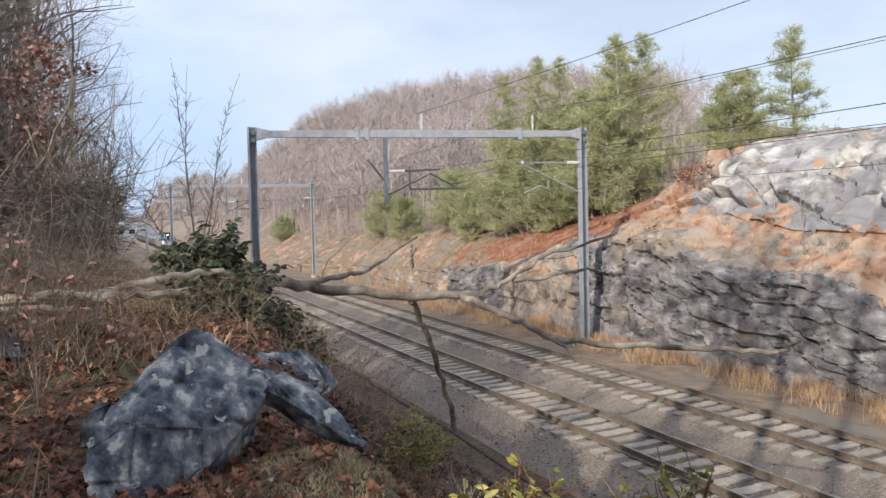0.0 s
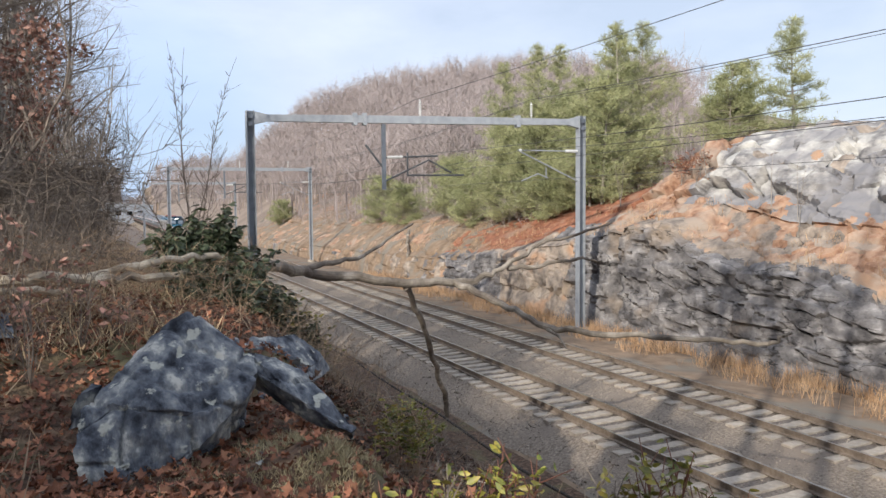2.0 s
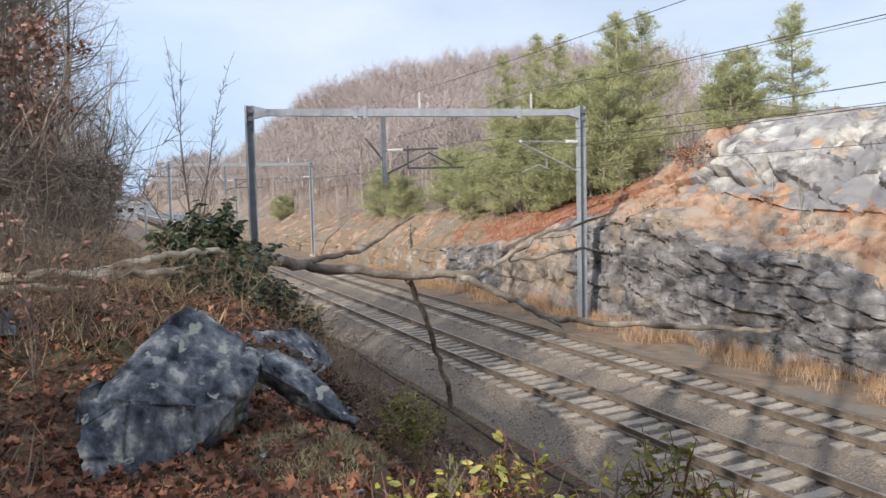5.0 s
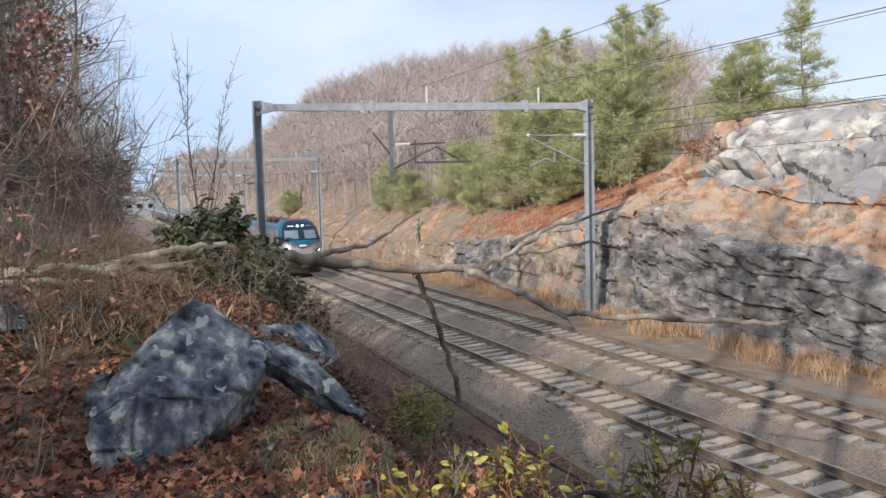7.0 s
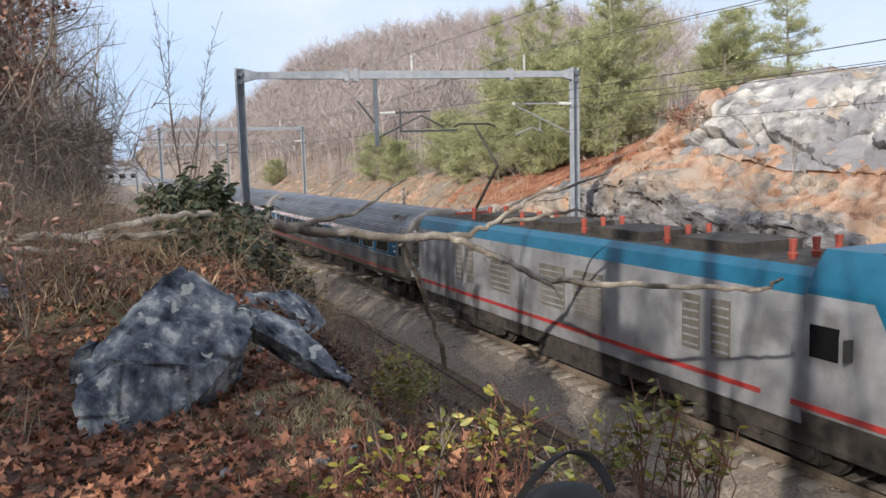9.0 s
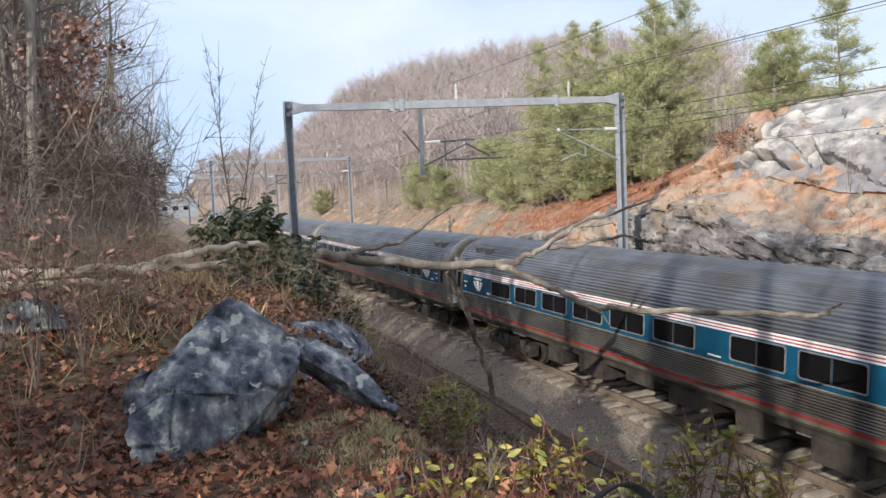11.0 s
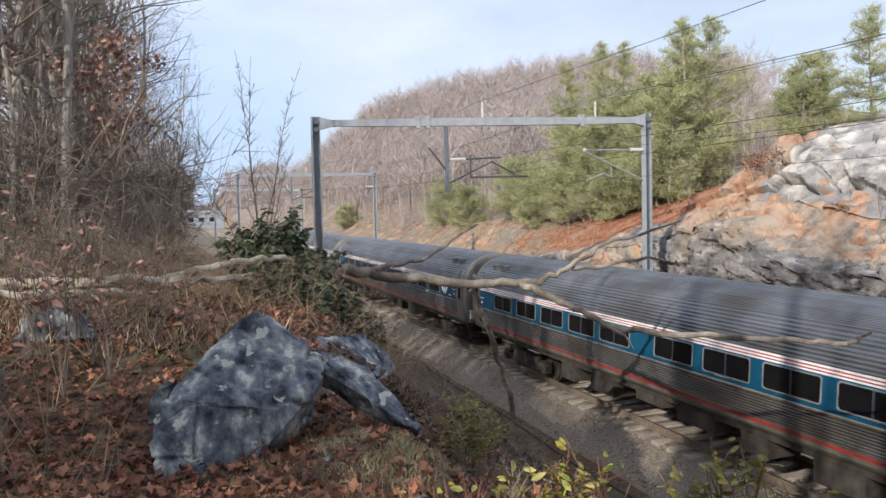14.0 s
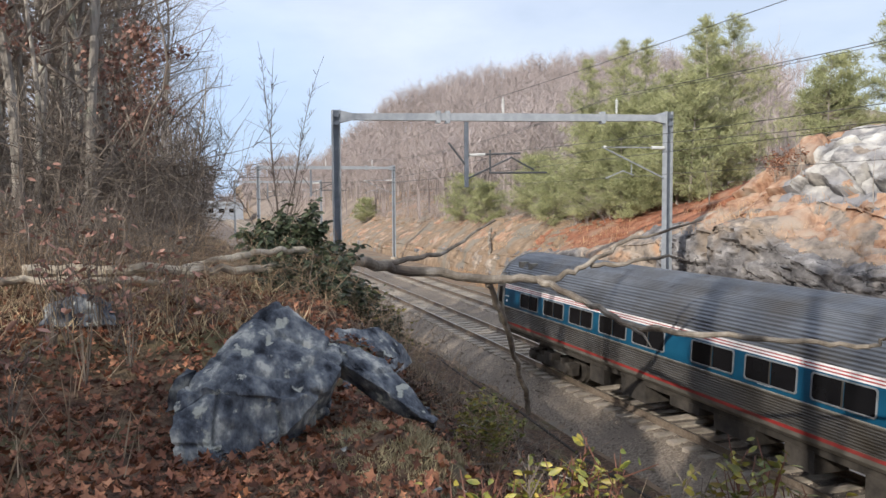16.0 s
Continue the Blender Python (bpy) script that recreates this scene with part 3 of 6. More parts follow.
def cutting():
    """The rock face beyond the tracks: dipping strata split into blocks, a slope of weathered rock, an orange ledge, pale slabs above;
    further on a lower broken bank under red needle litter."""
    ss = np.concatenate([np.arange(4, 14, 0.5), np.arange(14, 42, 0.1), np.arange(42, 80, 0.3), np.arange(80, 150, 1.6)])
    runs = [(22.75, 23.4, 44), (23.4, 25.5, 26), (25.5, 26.7, 16), (26.7, 28.5, 34), (28.5, 31.0, 26), (31.0, 38.0, 16)]
    xs, zone = [], []
    for k, (a, b, n) in enumerate(runs):
        for i in range(n):
            xs.append(mix(a, b, i / n))
            zone.append(k)
    steps = len(xs)
    s = Shape()
    rows = []
    for y in ss:
        y = float(y)
        row = []
        t = smooth(33.0, 38.0, y + 1.3 * noise.noise((y * 0.4, 0, 0)))
        for i, (x, k) in enumerate(zip(xs, zone)):
            z = beyond(x, y) + (hill(x, y) if y > 38 else 0.0)
            # strata that dip along the face, split into blocks with open joints
            dip = z - 0.11 * (y - 20) + 0.5 * noise.noise((y * 0.25, z * 0.3, 5))
            if k <= 1:
                w = 0.55 if t < 0.5 else 0.3
                d, c = noise.voronoi((y * w + 0.3 * noise.noise((y * 1.3, z * 1.3, 0)), dip * 3.4 * w + 0.35 * noise.noise((y * 1.1, z * 1.1, 4)), 0.15 * x))
            else:
                d, c = noise.voronoi((y * 0.5 + 0.5 * noise.noise((y * 0.9, x * 0.9, 0)), dip * 0.95 + 0.3 * noise.noise((y * 0.6, x * 1.1, 3)), x * 0.5))
            block = noise.cell((c[0].x * 7.3 + 0.5, c[0].y * 5.1 + 0.5, c[0].z * 3.7 + 0.5))
            joint = 1 - smooth(0.0, 0.1, d[1] - d[0])
            rough = 0.5 * noise.noise((y * 0.5, z * 0.7, 7)) + 0.16 * noise.noise((y * 1.7, z * 2.4, 8)) + 0.07 * noise.noise((y * 5, z * 6, 9))
            shift = 0.19 * block + 0.55 * rough - 0.26 * joint * (1 - 0.7 * t) if k <= 1 else 0.42 * block + 1.0 * rough - 0.38 * joint
            shift *= (1.0, 0.7, 0.45, 1.0, 0.9, 0.6)[k]
            if k >= 2:
                shift *= 1 - 0.6 * t
            shift *= smooth(0.0, 0.1, i / steps)
            cleft = 1.3 * math.exp(-((y - 31.3 - 0.12 * z) / 0.36) ** 2) * (1 if k == 0 else 0.5 if k == 1 else 0.0)
            flat = (1.0, 0.45, 0.2, 0.8, 0.5, 0.2)[k]
            row.append((x - shift * flat + cleft, y + 0.1 * noise.noise((y * 3, z * 3, 1)), z + shift * (0.2, 0.8, 0.9, 0.5, 0.8, 0.9)[k] - 0.5 * cleft * (k == 1), k, t, z))
        row[0] = (row[0][0] - 0.1, y, -1.3, *row[0][3:])
        rows.append(row)
    for row in rows:
        s.v += [r[:3] for r in row]
    for j in range(len(rows) - 1):
        for i in range(steps - 1):
            a = j * steps + i
            s.f.append((a, a + 1, a + steps + 1, a + steps))
            x, y, _, k, t, z = rows[j][i]
            n1 = noise.noise((y * 0.3, x * 0.5, 3.3)) + 0.5 * noise.noise((y * 1.3, x * 1.1 + z, 6.3))
            n2 = noise.noise((y * 0.55, z * 0.9, 8.1)) + 0.5 * noise.noise((y * 2.1, z * 2.3, 2.2))
            if t < 0.5:
                if k == 0:
                    m = 0
                elif k == 1:
                    u = (x - 23.4) / 2.1
                    m = 0 if u < 0.25 + 0.3 * n2 else (2 if n1 + 1.3 * (u - 0.7) > 0.12 else 3)
                elif k == 2:
                    m = 2 if n1 > -0.1 and n2 > -0.45 else 3
                else:
                    m = 1
                    if n1 < -0.42 or k == 3 and x < 27.3 and n2 > 0.2:
                        m = 2 if k == 3 else 3
                    if y > 30.3 + 1.6 * n1 + 0.9 * (k - 3):
                        m = 2
            else:
                low = line(y, [(36, 0.75), (46, 0.45), (60, 0.3), (90, 0.1)])
                u = (x - 22.75) / 3.0
                n3 = noise.noise((y * 0.22, x * 0.6, 5.5)) + 0.35 * noise.noise((y * 0.9, x * 1.5, 1.5))
                m = (0 if n3 > 0.05 else 3) if u < low + 0.4 * n3 else (5 if y < 54 + 5 * n1 else 2)
                if y > 53 + 6 * n1 and n2 < 0.3:
                    m = 4
            s.m.append(m)
    ob = part("rock_cutting", s, [M_ROCK, M_PALE, M_NEEDLES, M_TAN, M_SCRUB, M_REDEARTH], smooth=False)
    me = ob.data
    me.polygons.foreach_set("use_smooth", [True] * len(me.polygons))
    me.set_sharp_from_angle(angle=radians(30))
    return tagged(ob, "dark layered rock face with rust-brown ledge and pale bare slabs above", "rock face", kind="structure")


cutting()


# ------------------------------------------------------------------ tracks
NEAR, FARTRACK = 12.15, 16.26


def railway_track(x0, label):
    tr = thing("railway_track", label, "railway track", pose(x0, 0, 0), kind="structure")
    prof = [(-0.07, -0.18), (0.07, -0.18), (0.07, -0.165), (0.012, -0.14), (0.01, -0.05), (0.037, -0.04), (0.037, -0.004), (0.03, 0.0), (-0.03, 0.0), (-0.037, -0.004), (-0.037, -0.04), (-0.01, -0.05),
            (-0.012, -0.14), (-0.07, -0.165)]
    for sx in (-0.755, 0.755):
        s = Shape()
        s.loft([[(sx + px, y, pz) for px, pz in prof] for y in (-60, 420)])
        s.m = [1 if i == 7 else 0 for i in range(len(s.m))]
        part("rail", s, [M_RAIL, M_RAILTOP], tr, "rust-brown steel rail with worn bright head")
    tie = Shape()
    ring = [(-1.3, -0.3), (1.3, -0.3), (1.3, -0.2), (1.24, -0.185), (0.45, -0.185), (0.35, -0.205), (-0.35, -0.205), (-0.45, -0.185), (-1.24, -0.185), (-1.3, -0.2)]
    tie.loft([[(px * 0.995, y, pz - (0.012 if abs(y) > 0.13 else 0)) for px, pz in ring] for y in (-0.15, -0.125, 0.125, 0.15)])
    data = tie.data("sleeper", [M_TIE])
    rng = random.Random(int(x0 * 10))
    far = Shape()
    for i in range(-10, 560):
        y = i * 0.61
        if -4 < y < 88:
            ob = new("sleeper", data)
            ob.parent = tr
            ob.matrix_basis = pose(rng.uniform(-0.02, 0.02), y + rng.uniform(-0.02, 0.02), rng.uniform(-0.012, 0.006), 0, 0, rng.uniform(-0.8, 0.8))
        else:
            far.box((-1.3, y - 0.13, -0.3), (1.3, y + 0.13, -0.19))
    tagged(part("distant_sleepers", far, [M_TIE], tr), kind="stuff")
    return tr


railway_track(NEAR, "near railway track with pale concrete sleepers and rusty rails")
railway_track(FARTRACK, "farther railway track with pale concrete sleepers and rusty rails")


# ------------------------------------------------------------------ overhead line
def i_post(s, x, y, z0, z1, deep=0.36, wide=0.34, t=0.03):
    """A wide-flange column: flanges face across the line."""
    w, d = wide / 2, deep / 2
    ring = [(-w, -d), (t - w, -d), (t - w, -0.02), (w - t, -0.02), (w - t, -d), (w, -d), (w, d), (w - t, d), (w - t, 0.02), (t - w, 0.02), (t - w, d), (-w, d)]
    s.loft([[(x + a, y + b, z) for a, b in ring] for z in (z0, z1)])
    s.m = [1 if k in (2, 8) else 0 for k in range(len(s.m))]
    return s


def gantry(left, right, top_l, top_r, label, full=True):
    """left, right: the foot of each mast."""
    g = thing("catenary_gantry", label, "catenary gantry", pose(*right), group="gantries over the line")
    dl = Vector(left) - Vector(right)
    zl, zr = top_l - right[2], top_r - right[2]
    # only the near gantry gets the web colour with shade put in
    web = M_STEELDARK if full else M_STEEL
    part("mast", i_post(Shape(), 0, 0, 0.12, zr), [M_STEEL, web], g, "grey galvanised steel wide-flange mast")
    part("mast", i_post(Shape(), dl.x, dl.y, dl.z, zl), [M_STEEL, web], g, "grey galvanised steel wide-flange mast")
    part("footing", Shape().tube([(0, 0, -0.5), (0, 0, 0.12)], [0.45, 0.42], 12), M_TIE, g, "round concrete mast footing")
    part("footing", Shape().tube([(dl.x, dl.y, dl.z - 0.6), (dl.x, dl.y, dl.z + 0.08)], [0.45, 0.42], 12), M_TIE, g, "round concrete mast footing")
    a, b = Vector((dl.x, dl.y, zl - 0.3)), Vector((0, 0, zr - 0.3))
    along = (b - a).normalized()
    side = along.cross(Vector((0, 0, 1))).normalized()
    up = side.cross(along)

    def section(p, d, w):
        return [p + side * w + up * d, p - side * w + up * d, p - side * w - up * d, p + side * w - up * d]
    L = (b - a).length
    part("beam", Shape().loft([section(a + along * u, d, 0.14) for u, d in ((0.15, 0.28), (0.75, 0.14), (L * 0.3, 0.165), (L * 0.5, 0.175), (L * 0.75, 0.165), (L - 0.75, 0.14), (L - 0.15, 0.28))]), M_STEEL, g, "grey tapered steel portal beam")
    for u in ((0.292, 0.32, 0.79) if full else (0.3, 0.79)):
        p = a + along * (L * u)
        part("splice_plate", Shape().loft([section(p - along * 0.09, 0.27, 0.19), section(p + along * 0.09, 0.27, 0.19)]), M_STEEL, g, "bolted splice plate")
    for q in (a, b):
        for dz in (0.05, -0.28):
            part("bolt_plate", Shape().box((q.x - 0.1, q.y - 0.25, q.z + dz - 0.09), (q.x + 0.1, q.y - 0.19, q.z + dz + 0.09)), M_STEELDARK, g, "dark bolted gusset plate")
    for u in (0.485, 0.835):
        p = a + along * (L * u) + up * 0.18
        s = Shape()
        for i in range(6):
            s.tube([p + Vector((0, 0, 0.1 + i * 0.1)), p + Vector((0, 0, 0.15 + i * 0.1))], [0.085, 0.04], 8)
        s.tube([p, p + Vector((0, 0, 0.75))], [0.035, 0.025], 6)
        part("post_insulator", s, M_PORCELAIN, g, "pale ribbed post insulator")
    # drop post and bracket for the nearer track
    p = a + along * (L * 0.375)
    d = Shape().box((p.x - 0.08, p.y - 0.08, p.z - 3.15), (p.x + 0.08, p.y + 0.08, p.z - 0.2))
    part("drop_post", d, M_STEELDARK, g, "grey hanging drop post")

    def rod(name, pts, r, mat, label=""):
        part(name, Shape().tube(pts, [r] * len(pts), 6), mat, g, label)
    o = p
    rod("registration_arm", [o + Vector((0.1, 0, -1.7)), o + Vector((2.65, 0, -1.58))], 0.045, M_BRACKET)
    rod("bracket_tube", [o + Vector((0.1, 0, -2.75)), o + Vector((2.2, 0, -1.78)), o + Vector((3.35, 0, -2.35))], 0.045, M_BRACKET)
    rod("steady_arm", [o + Vector((1.15, 0, -2.5)), o + Vector((4.0, 0, -2.46))], 0.045, M_BRACKET)
    rod("hanger", [o + Vector((1.15, 0, -1.45)), o + Vector((1.15, 0, -2.52))], 0.045, M_BRACKET)
    rod("stay", [o + Vector((-0.85, 0, -1.15)), o + Vector((0, 0, -2.2))], 0.045, M_BRACKET)
    rod("rod_insulator", [o + Vector((0.15, 0, -1.695)), o + Vector((0.9, 0, -1.66))], 0.065, M_PORCELAIN, "pale rod insulator")
    # cantilever on the far mast
    c = b
    rod("registration_arm", [c + Vector((-0.15, 0, -1.4)), c + Vector((-3.5, 0, -1.42))], 0.03, M_STEEL)
    rod("bracket_tube", [c + Vector((-0.15, 0, -2.85)), c + Vector((-3.3, 0, -1.5))], 0.035, M_STEEL)
    rod("steady_arm", [c + Vector((-1.85, 0, -2.7)), c + Vector((-2.4, 0, -2.5)), c + Vector((-3.3, 0, -2.85))], 0.03, M_STEEL)
    rod("hanger", [c + Vector((-1.95, 0, -2.2)), c + Vector((-1.95, 0, -2.68))], 0.03, M_STEEL)
    rod("rod_insulator", [c + Vector((-0.2, 0, -1.4)), c + Vector((-0.85, 0, -1.4))], 0.075, M_PORCELAIN, "pale rod insulator")
    rod("pulley_wheel", [c + Vector((-3.35, -0.04, -1.42)), c + Vector((-3.35, 0.04, -1.42))], 0.08, M_PORCELAIN)
    return g


gantry((5.95, 33.95, land(5.95, 33.95)), (21.4, 31.8, -0.55), 9.75, 9.88, "grey galvanised steel portal gantry spanning both tracks")
gantry((6.4, 85.0, land(6.4, 85.0)), (21.5, 85.7, -0.55), 9.9, 10.0, "grey steel portal gantry farther along the line", False)
gantry((6.4, 139.0, land(6.4, 139.0)), (21.5, 139.5, -0.55), 9.9, 10.0, "distant grey steel portal gantry", False)


def wire(pts, r, label):
    """A cable through supports, sagging between them: (x, y, z, sag of the span that follows)."""
    s = Shape()
    line_pts = []
    for (x, y, z, sag), (x2, y2, z2, _) in zip(pts, pts[1:]):
        for i in range(12):
            t = i / 12
            line_pts.append((mix(x, x2, t), mix(y, y2, t), mix(z, z2, t) - 4 * sag * t * (1 - t)))
    line_pts.append(pts[-1][:3])
    s.tube(line_pts, [r] * len(line_pts), 5)
    return tagged(part("overhead_wire", s, [M_WIRE]), label, "overhead wire", group="overhead line wires")


wire([(12.9, -22, 10.7, 0.3), (13.15, 33, 10.4, 0.8), (13.2, 85.4, 10.6, 0.8), (13.2, 139, 10.6, 0.8), (13.2, 220, 10.6, 0)], 0.010, "thin dark feeder cable on the gantry beam")
wire([(18.9, -22, 10.5, 0.5), (18.85, 32.3, 10.6, 0.8), (18.9, 85.5, 10.6, 0.8), (18.9, 139, 10.6, 0.8), (18.9, 220, 10.6, 0)], 0.014, "dark feeder cable on the gantry beam")
wire([(18.7, -22, 10.35, 0.5), (18.6, 32.3, 10.45, 0.8), (18.7, 85.5, 10.4, 0.8), (18.7, 139, 10.6, 0.8), (18.7, 220, 10.6, 0)], 0.009, "thin dark earth cable beside the feeder")
wire([(16.3, -22, 8.1, 0.5), (18.04, 32.0, 8.15, 0.6), (16.6, 85.5, 8.1, 0.6), (16.4, 139, 8.1, 0.6), (16.4, 220, 8.1, 0)], 0.010, "dark messenger wire over the farther track")
wire([(16.3, -22, 6.75, 0.03), (18.2, 32.0, 6.74, 0.03), (16.4, 85.5, 6.75, 0.03), (16.4, 139, 6.75, 0), (16.4, 220, 6.75, 0)], 0.009, "dark contact wire over the farther track")
wire([(12.2, -22, 8.1, 0.5), (14.3, 33.1, 8.05, 0.6), (12.4, 85.3, 8.1, 0.6), (12.3, 139, 8.1, 0.6), (12.3, 220, 8.1, 0)], 0.010, "dark messenger wire over the nearer track")
wire([(12.2, -22, 7.2, 0.03), (15.0, 33.1, 7.25, 0.03), (12.4, 85.3, 7.1, 0.03), (12.3, 139, 7.1, 0), (12.3, 220, 7.1, 0)], 0.009, "dark contact wire over the nearer track")


# ------------------------------------------------------------------ the train
def strip(profile, y0, y1, lift=0.0):
    """A thin sheet on the car's side, through profile points (x, z), both sides mirrored by the caller."""
    s = Shape()
    s.loft([[(x + lift, y, z) for x, z in profile] for y in (y0, y1)], closed=False, caps=False)
    return s


CAR_SIDE = [(1.36, 1.08), (1.5, 1.2), (1.545, 1.4), (1.575, 1.75), (1.585, 2.1), (1.56, 2.5), (1.515, 2.75), (1.44, 2.98), (1.31, 3.2), (1.12, 3.42), (0.85, 3.6), (0.5, 3.72), (0.2, 3.765), (0.0, 3.775)]


def side_x(z):
    return line(z, [(b, a) for a, b in CAR_SIDE])


def fluted(z0, z1, pitch, deep):
    """Points up the car's skin from z0 to z1, with ribs of that pitch."""
    pts, dense = [], []
    for (xa, za), (xb, zb) in zip(CAR_SIDE, CAR_SIDE[1:]):
        for i in range(24):
            dense.append(Vector((mix(xa, xb, i / 24), mix(za, zb, i / 24))))
    dense.append(Vector(CAR_SIDE[-1]))
    run, last = 0.0, None
    for a, b in zip(dense, dense[1:]):
        if z0 <= a.y <= z1:
            n = Vector(((b - a).y, -(b - a).x)).normalized()
            if last is None or run - last >= pitch / 4 - 1e-6:
                k = len(pts) % 4
                q = a - n * (deep if k in (2, 3) else 0.0)
                pts.append((q.x, q.y))
                last = run
        run += (b - a).length
    return pts


def wheelset(parent, y, z, label):
    """A two-axle truck, with frame, springs, four wheels."""
    t = part("truck", Shape().box((-1.22, y - 1.55, z + 0.28), (-0.98, y + 1.55, z + 0.52)).box((0.98, y - 1.55, z + 0.28), (1.22, y + 1.55, z + 0.52))
             .box((-1.0, y - 0.28, z + 0.2), (1.0, y + 0.28, z + 0.55)).box((-1.3, y - 0.3, z + 0.45), (-1.0, y + 0.3, z + 0.75)).box((1.0, y - 0.3, z + 0.45), (1.3, y + 0.3, z + 0.75)), M_UNDER, parent, label)
    for dy in (-1.3, 1.3):
        for sx in (-1, 1):
            s = Shape().tube([(sx * 0.69, y + dy, z + 0.46), (sx * 0.72, y + dy, z + 0.46), (sx * 0.725, y + dy, z + 0.46), (sx * 0.82, y + dy, z + 0.46)], [0.5, 0.5, 0.46, 0.45], 24)
            part("wheel", s, M_UNDER, t, "steel wheel with brake disc")
            part("axle_box", Shape().box((sx * 1.1 - 0.16, y + dy - 0.2, z + 0.28), (sx * 1.1 + 0.16, y + dy + 0.2, z + 0.62)).tube([(sx * 1.2, y + dy, z + 0.46), (sx * 1.34, y + dy, z + 0.46)], [0.17, 0.13], 12), M_UNDER, t)
        for sx in (-1.1, 1.1):
            part("spring", Shape().tube([(sx, y + dy * 0.62, z + 0.3), (sx, y + dy * 0.62, z + 0.7)], [0.13, 0.13], 10), M_UNDER, t)
    return t


WINDOWS = [2.55, 4.4, 6.2, 8.0, 9.72, 12.2, 13.98, 15.76, 17.54, 19.32, 21.1]


def passenger_car(label, logo=(), slogan=False, turned=False):
    """Front end at y = 0, rear at 25.9; origin on the rail head at the front."""
    c = thing("passenger_car", label, "passenger car", group="cars of the train")
    Y0, Y1 = 0.8, 25.74
    roof = fluted(2.72, 3.775, 0.052, 0.014)
    low = fluted(1.38, 1.9, 0.052, 0.013)
    s = Shape()
    ring = roof + [(-x, z) for x, z in reversed(roof)]
    s.loft([[(x, y, z) for x, z in ring] for y in (Y0 + 0.05, Y1 - 0.05)], closed=False, caps=False)
    part("fluted_roof", s, M_SHINY, c, "ribbed stainless-steel roof")
    for sx in (-1, 1):
        def out(shape):
            shape.v = [(sx * x, y, z) for x, y, z in shape.v]
            return shape
        part("fluted_side", out(strip(low, 1.6, 25.05)), M_GRIME, c, "ribbed stainless-steel lower side")
        part("window_band", out(strip([(side_x(z), z) for z in (1.9, 2.1, 2.3, 2.56)], 1.6, 25.05)), M_BLUE, c, "blue painted window band")
        for z0, z1, mat, what in ((2.56, 2.595, M_WHITE, "white pinstripe"), (2.595, 2.62, M_RED, "red pinstripe"), (2.62, 2.655, M_WHITE, "white pinstripe"), (2.655, 2.68, M_RED, "red pinstripe"), (2.68, 2.72, M_WHITE, "white pinstripe")):
            part("pinstripe", out(strip([(side_x(z0), z0), (side_x(z1), z1)], 1.6, 25.05)), mat, c, what)
        part("band_moulding", out(strip([(side_x(1.885) + 0.012, 1.885), (side_x(1.91) + 0.016, 1.91), (side_x(1.93) + 0.004, 1.93)], 1.6, 25.05)), M_STEELDOOR, c, "dull moulding under the band")
        part("sill_stripe", out(strip([(side_x(z) + 0.004, z) for z in (1.29, 1.365)], 1.75, 24.9)), M_RED, c, "red sill stripe")
        part("sill", out(strip([(side_x(z), z) for z in (1.08, 1.2, 1.4)], Y0, Y1)), M_STEELDOOR, c)
        # plain ends with the doors
        for a, b in ((Y0, 1.6), (25.05, Y1)):
            part("end_panel", out(strip([(side_x(z), z) for z in (1.36, 1.75, 2.1, 2.5, 2.75)], a, b)), M_STEELDOOR, c, "dull stainless end panel")
        for yd in (1.22, 25.38):
            d = part("door", out(strip([(side_x(z) + 0.014, z) for z in (1.14, 1.4, 1.75, 2.1, 2.5, 2.75, 2.98, 3.1)], yd - 0.27, yd + 0.27)), M_STEELDOOR, c, "stainless vestibule door")
            part("door_frame", out(Shape().tube([(side_x(z) + 0.02, y, z) for y, z in ((yd - 0.3, 1.14), (yd - 0.3, 2.1), (yd - 0.3, 2.9), (yd - 0.24, 3.1), (yd + 0.24, 3.1), (yd + 0.3, 2.9), (yd + 0.3, 2.1), (yd + 0.3, 1.14))], [0.028] * 8, 5)), M_FRAME, d)
            part("door_window", out(strip([(side_x(z) + 0.022, z) for z in (2.02, 2.3, 2.6)], yd - 0.15, yd + 0.15)), M_GLASS, d, "dark door window")
        for w in WINDOWS:
            w = 26.15 - w - 1.42 if turned else w
            if slogan and 10.4 < w < 14.5:
                continue
            a, b = w, w + 1.42
            f = part("window", out(Shape().loft([[(side_x(z) + o, y, z) for y, z in ((a + i, 2.07 + i), (a + i, 2.48 - i), (a + 0.04 + i, 2.52 - i), (b - 0.04 - i, 2.52 - i), (b - i, 2.48 - i), (b - i, 2.07 + i), (b - 0.04 - i, 2.03 + i), (a + 0.04 + i, 2.03 + i))] for o, i in ((0.0, -0.012), (0.025, -0.012), (0.025, 0.012), (0.008, 0.016))], caps=False)), M_FRAME, c, "double window in a bright metal frame")
            for p, q in ((a + 0.015, (a + b) / 2 - 0.025), ((a + b) / 2 + 0.025, b - 0.015)):
                part("pane", out(strip([(side_x(z) + 0.006, z) for z in (2.045, 2.25, 2.505)], p, q)), M_GLASS, f, "dark tinted pane")
            part("mullion", out(strip([(side_x(z) + 0.02, z) for z in (2.03, 2.25, 2.51)], (a + b) / 2 - 0.022, (a + b) / 2 + 0.022)), M_GRIME, f)
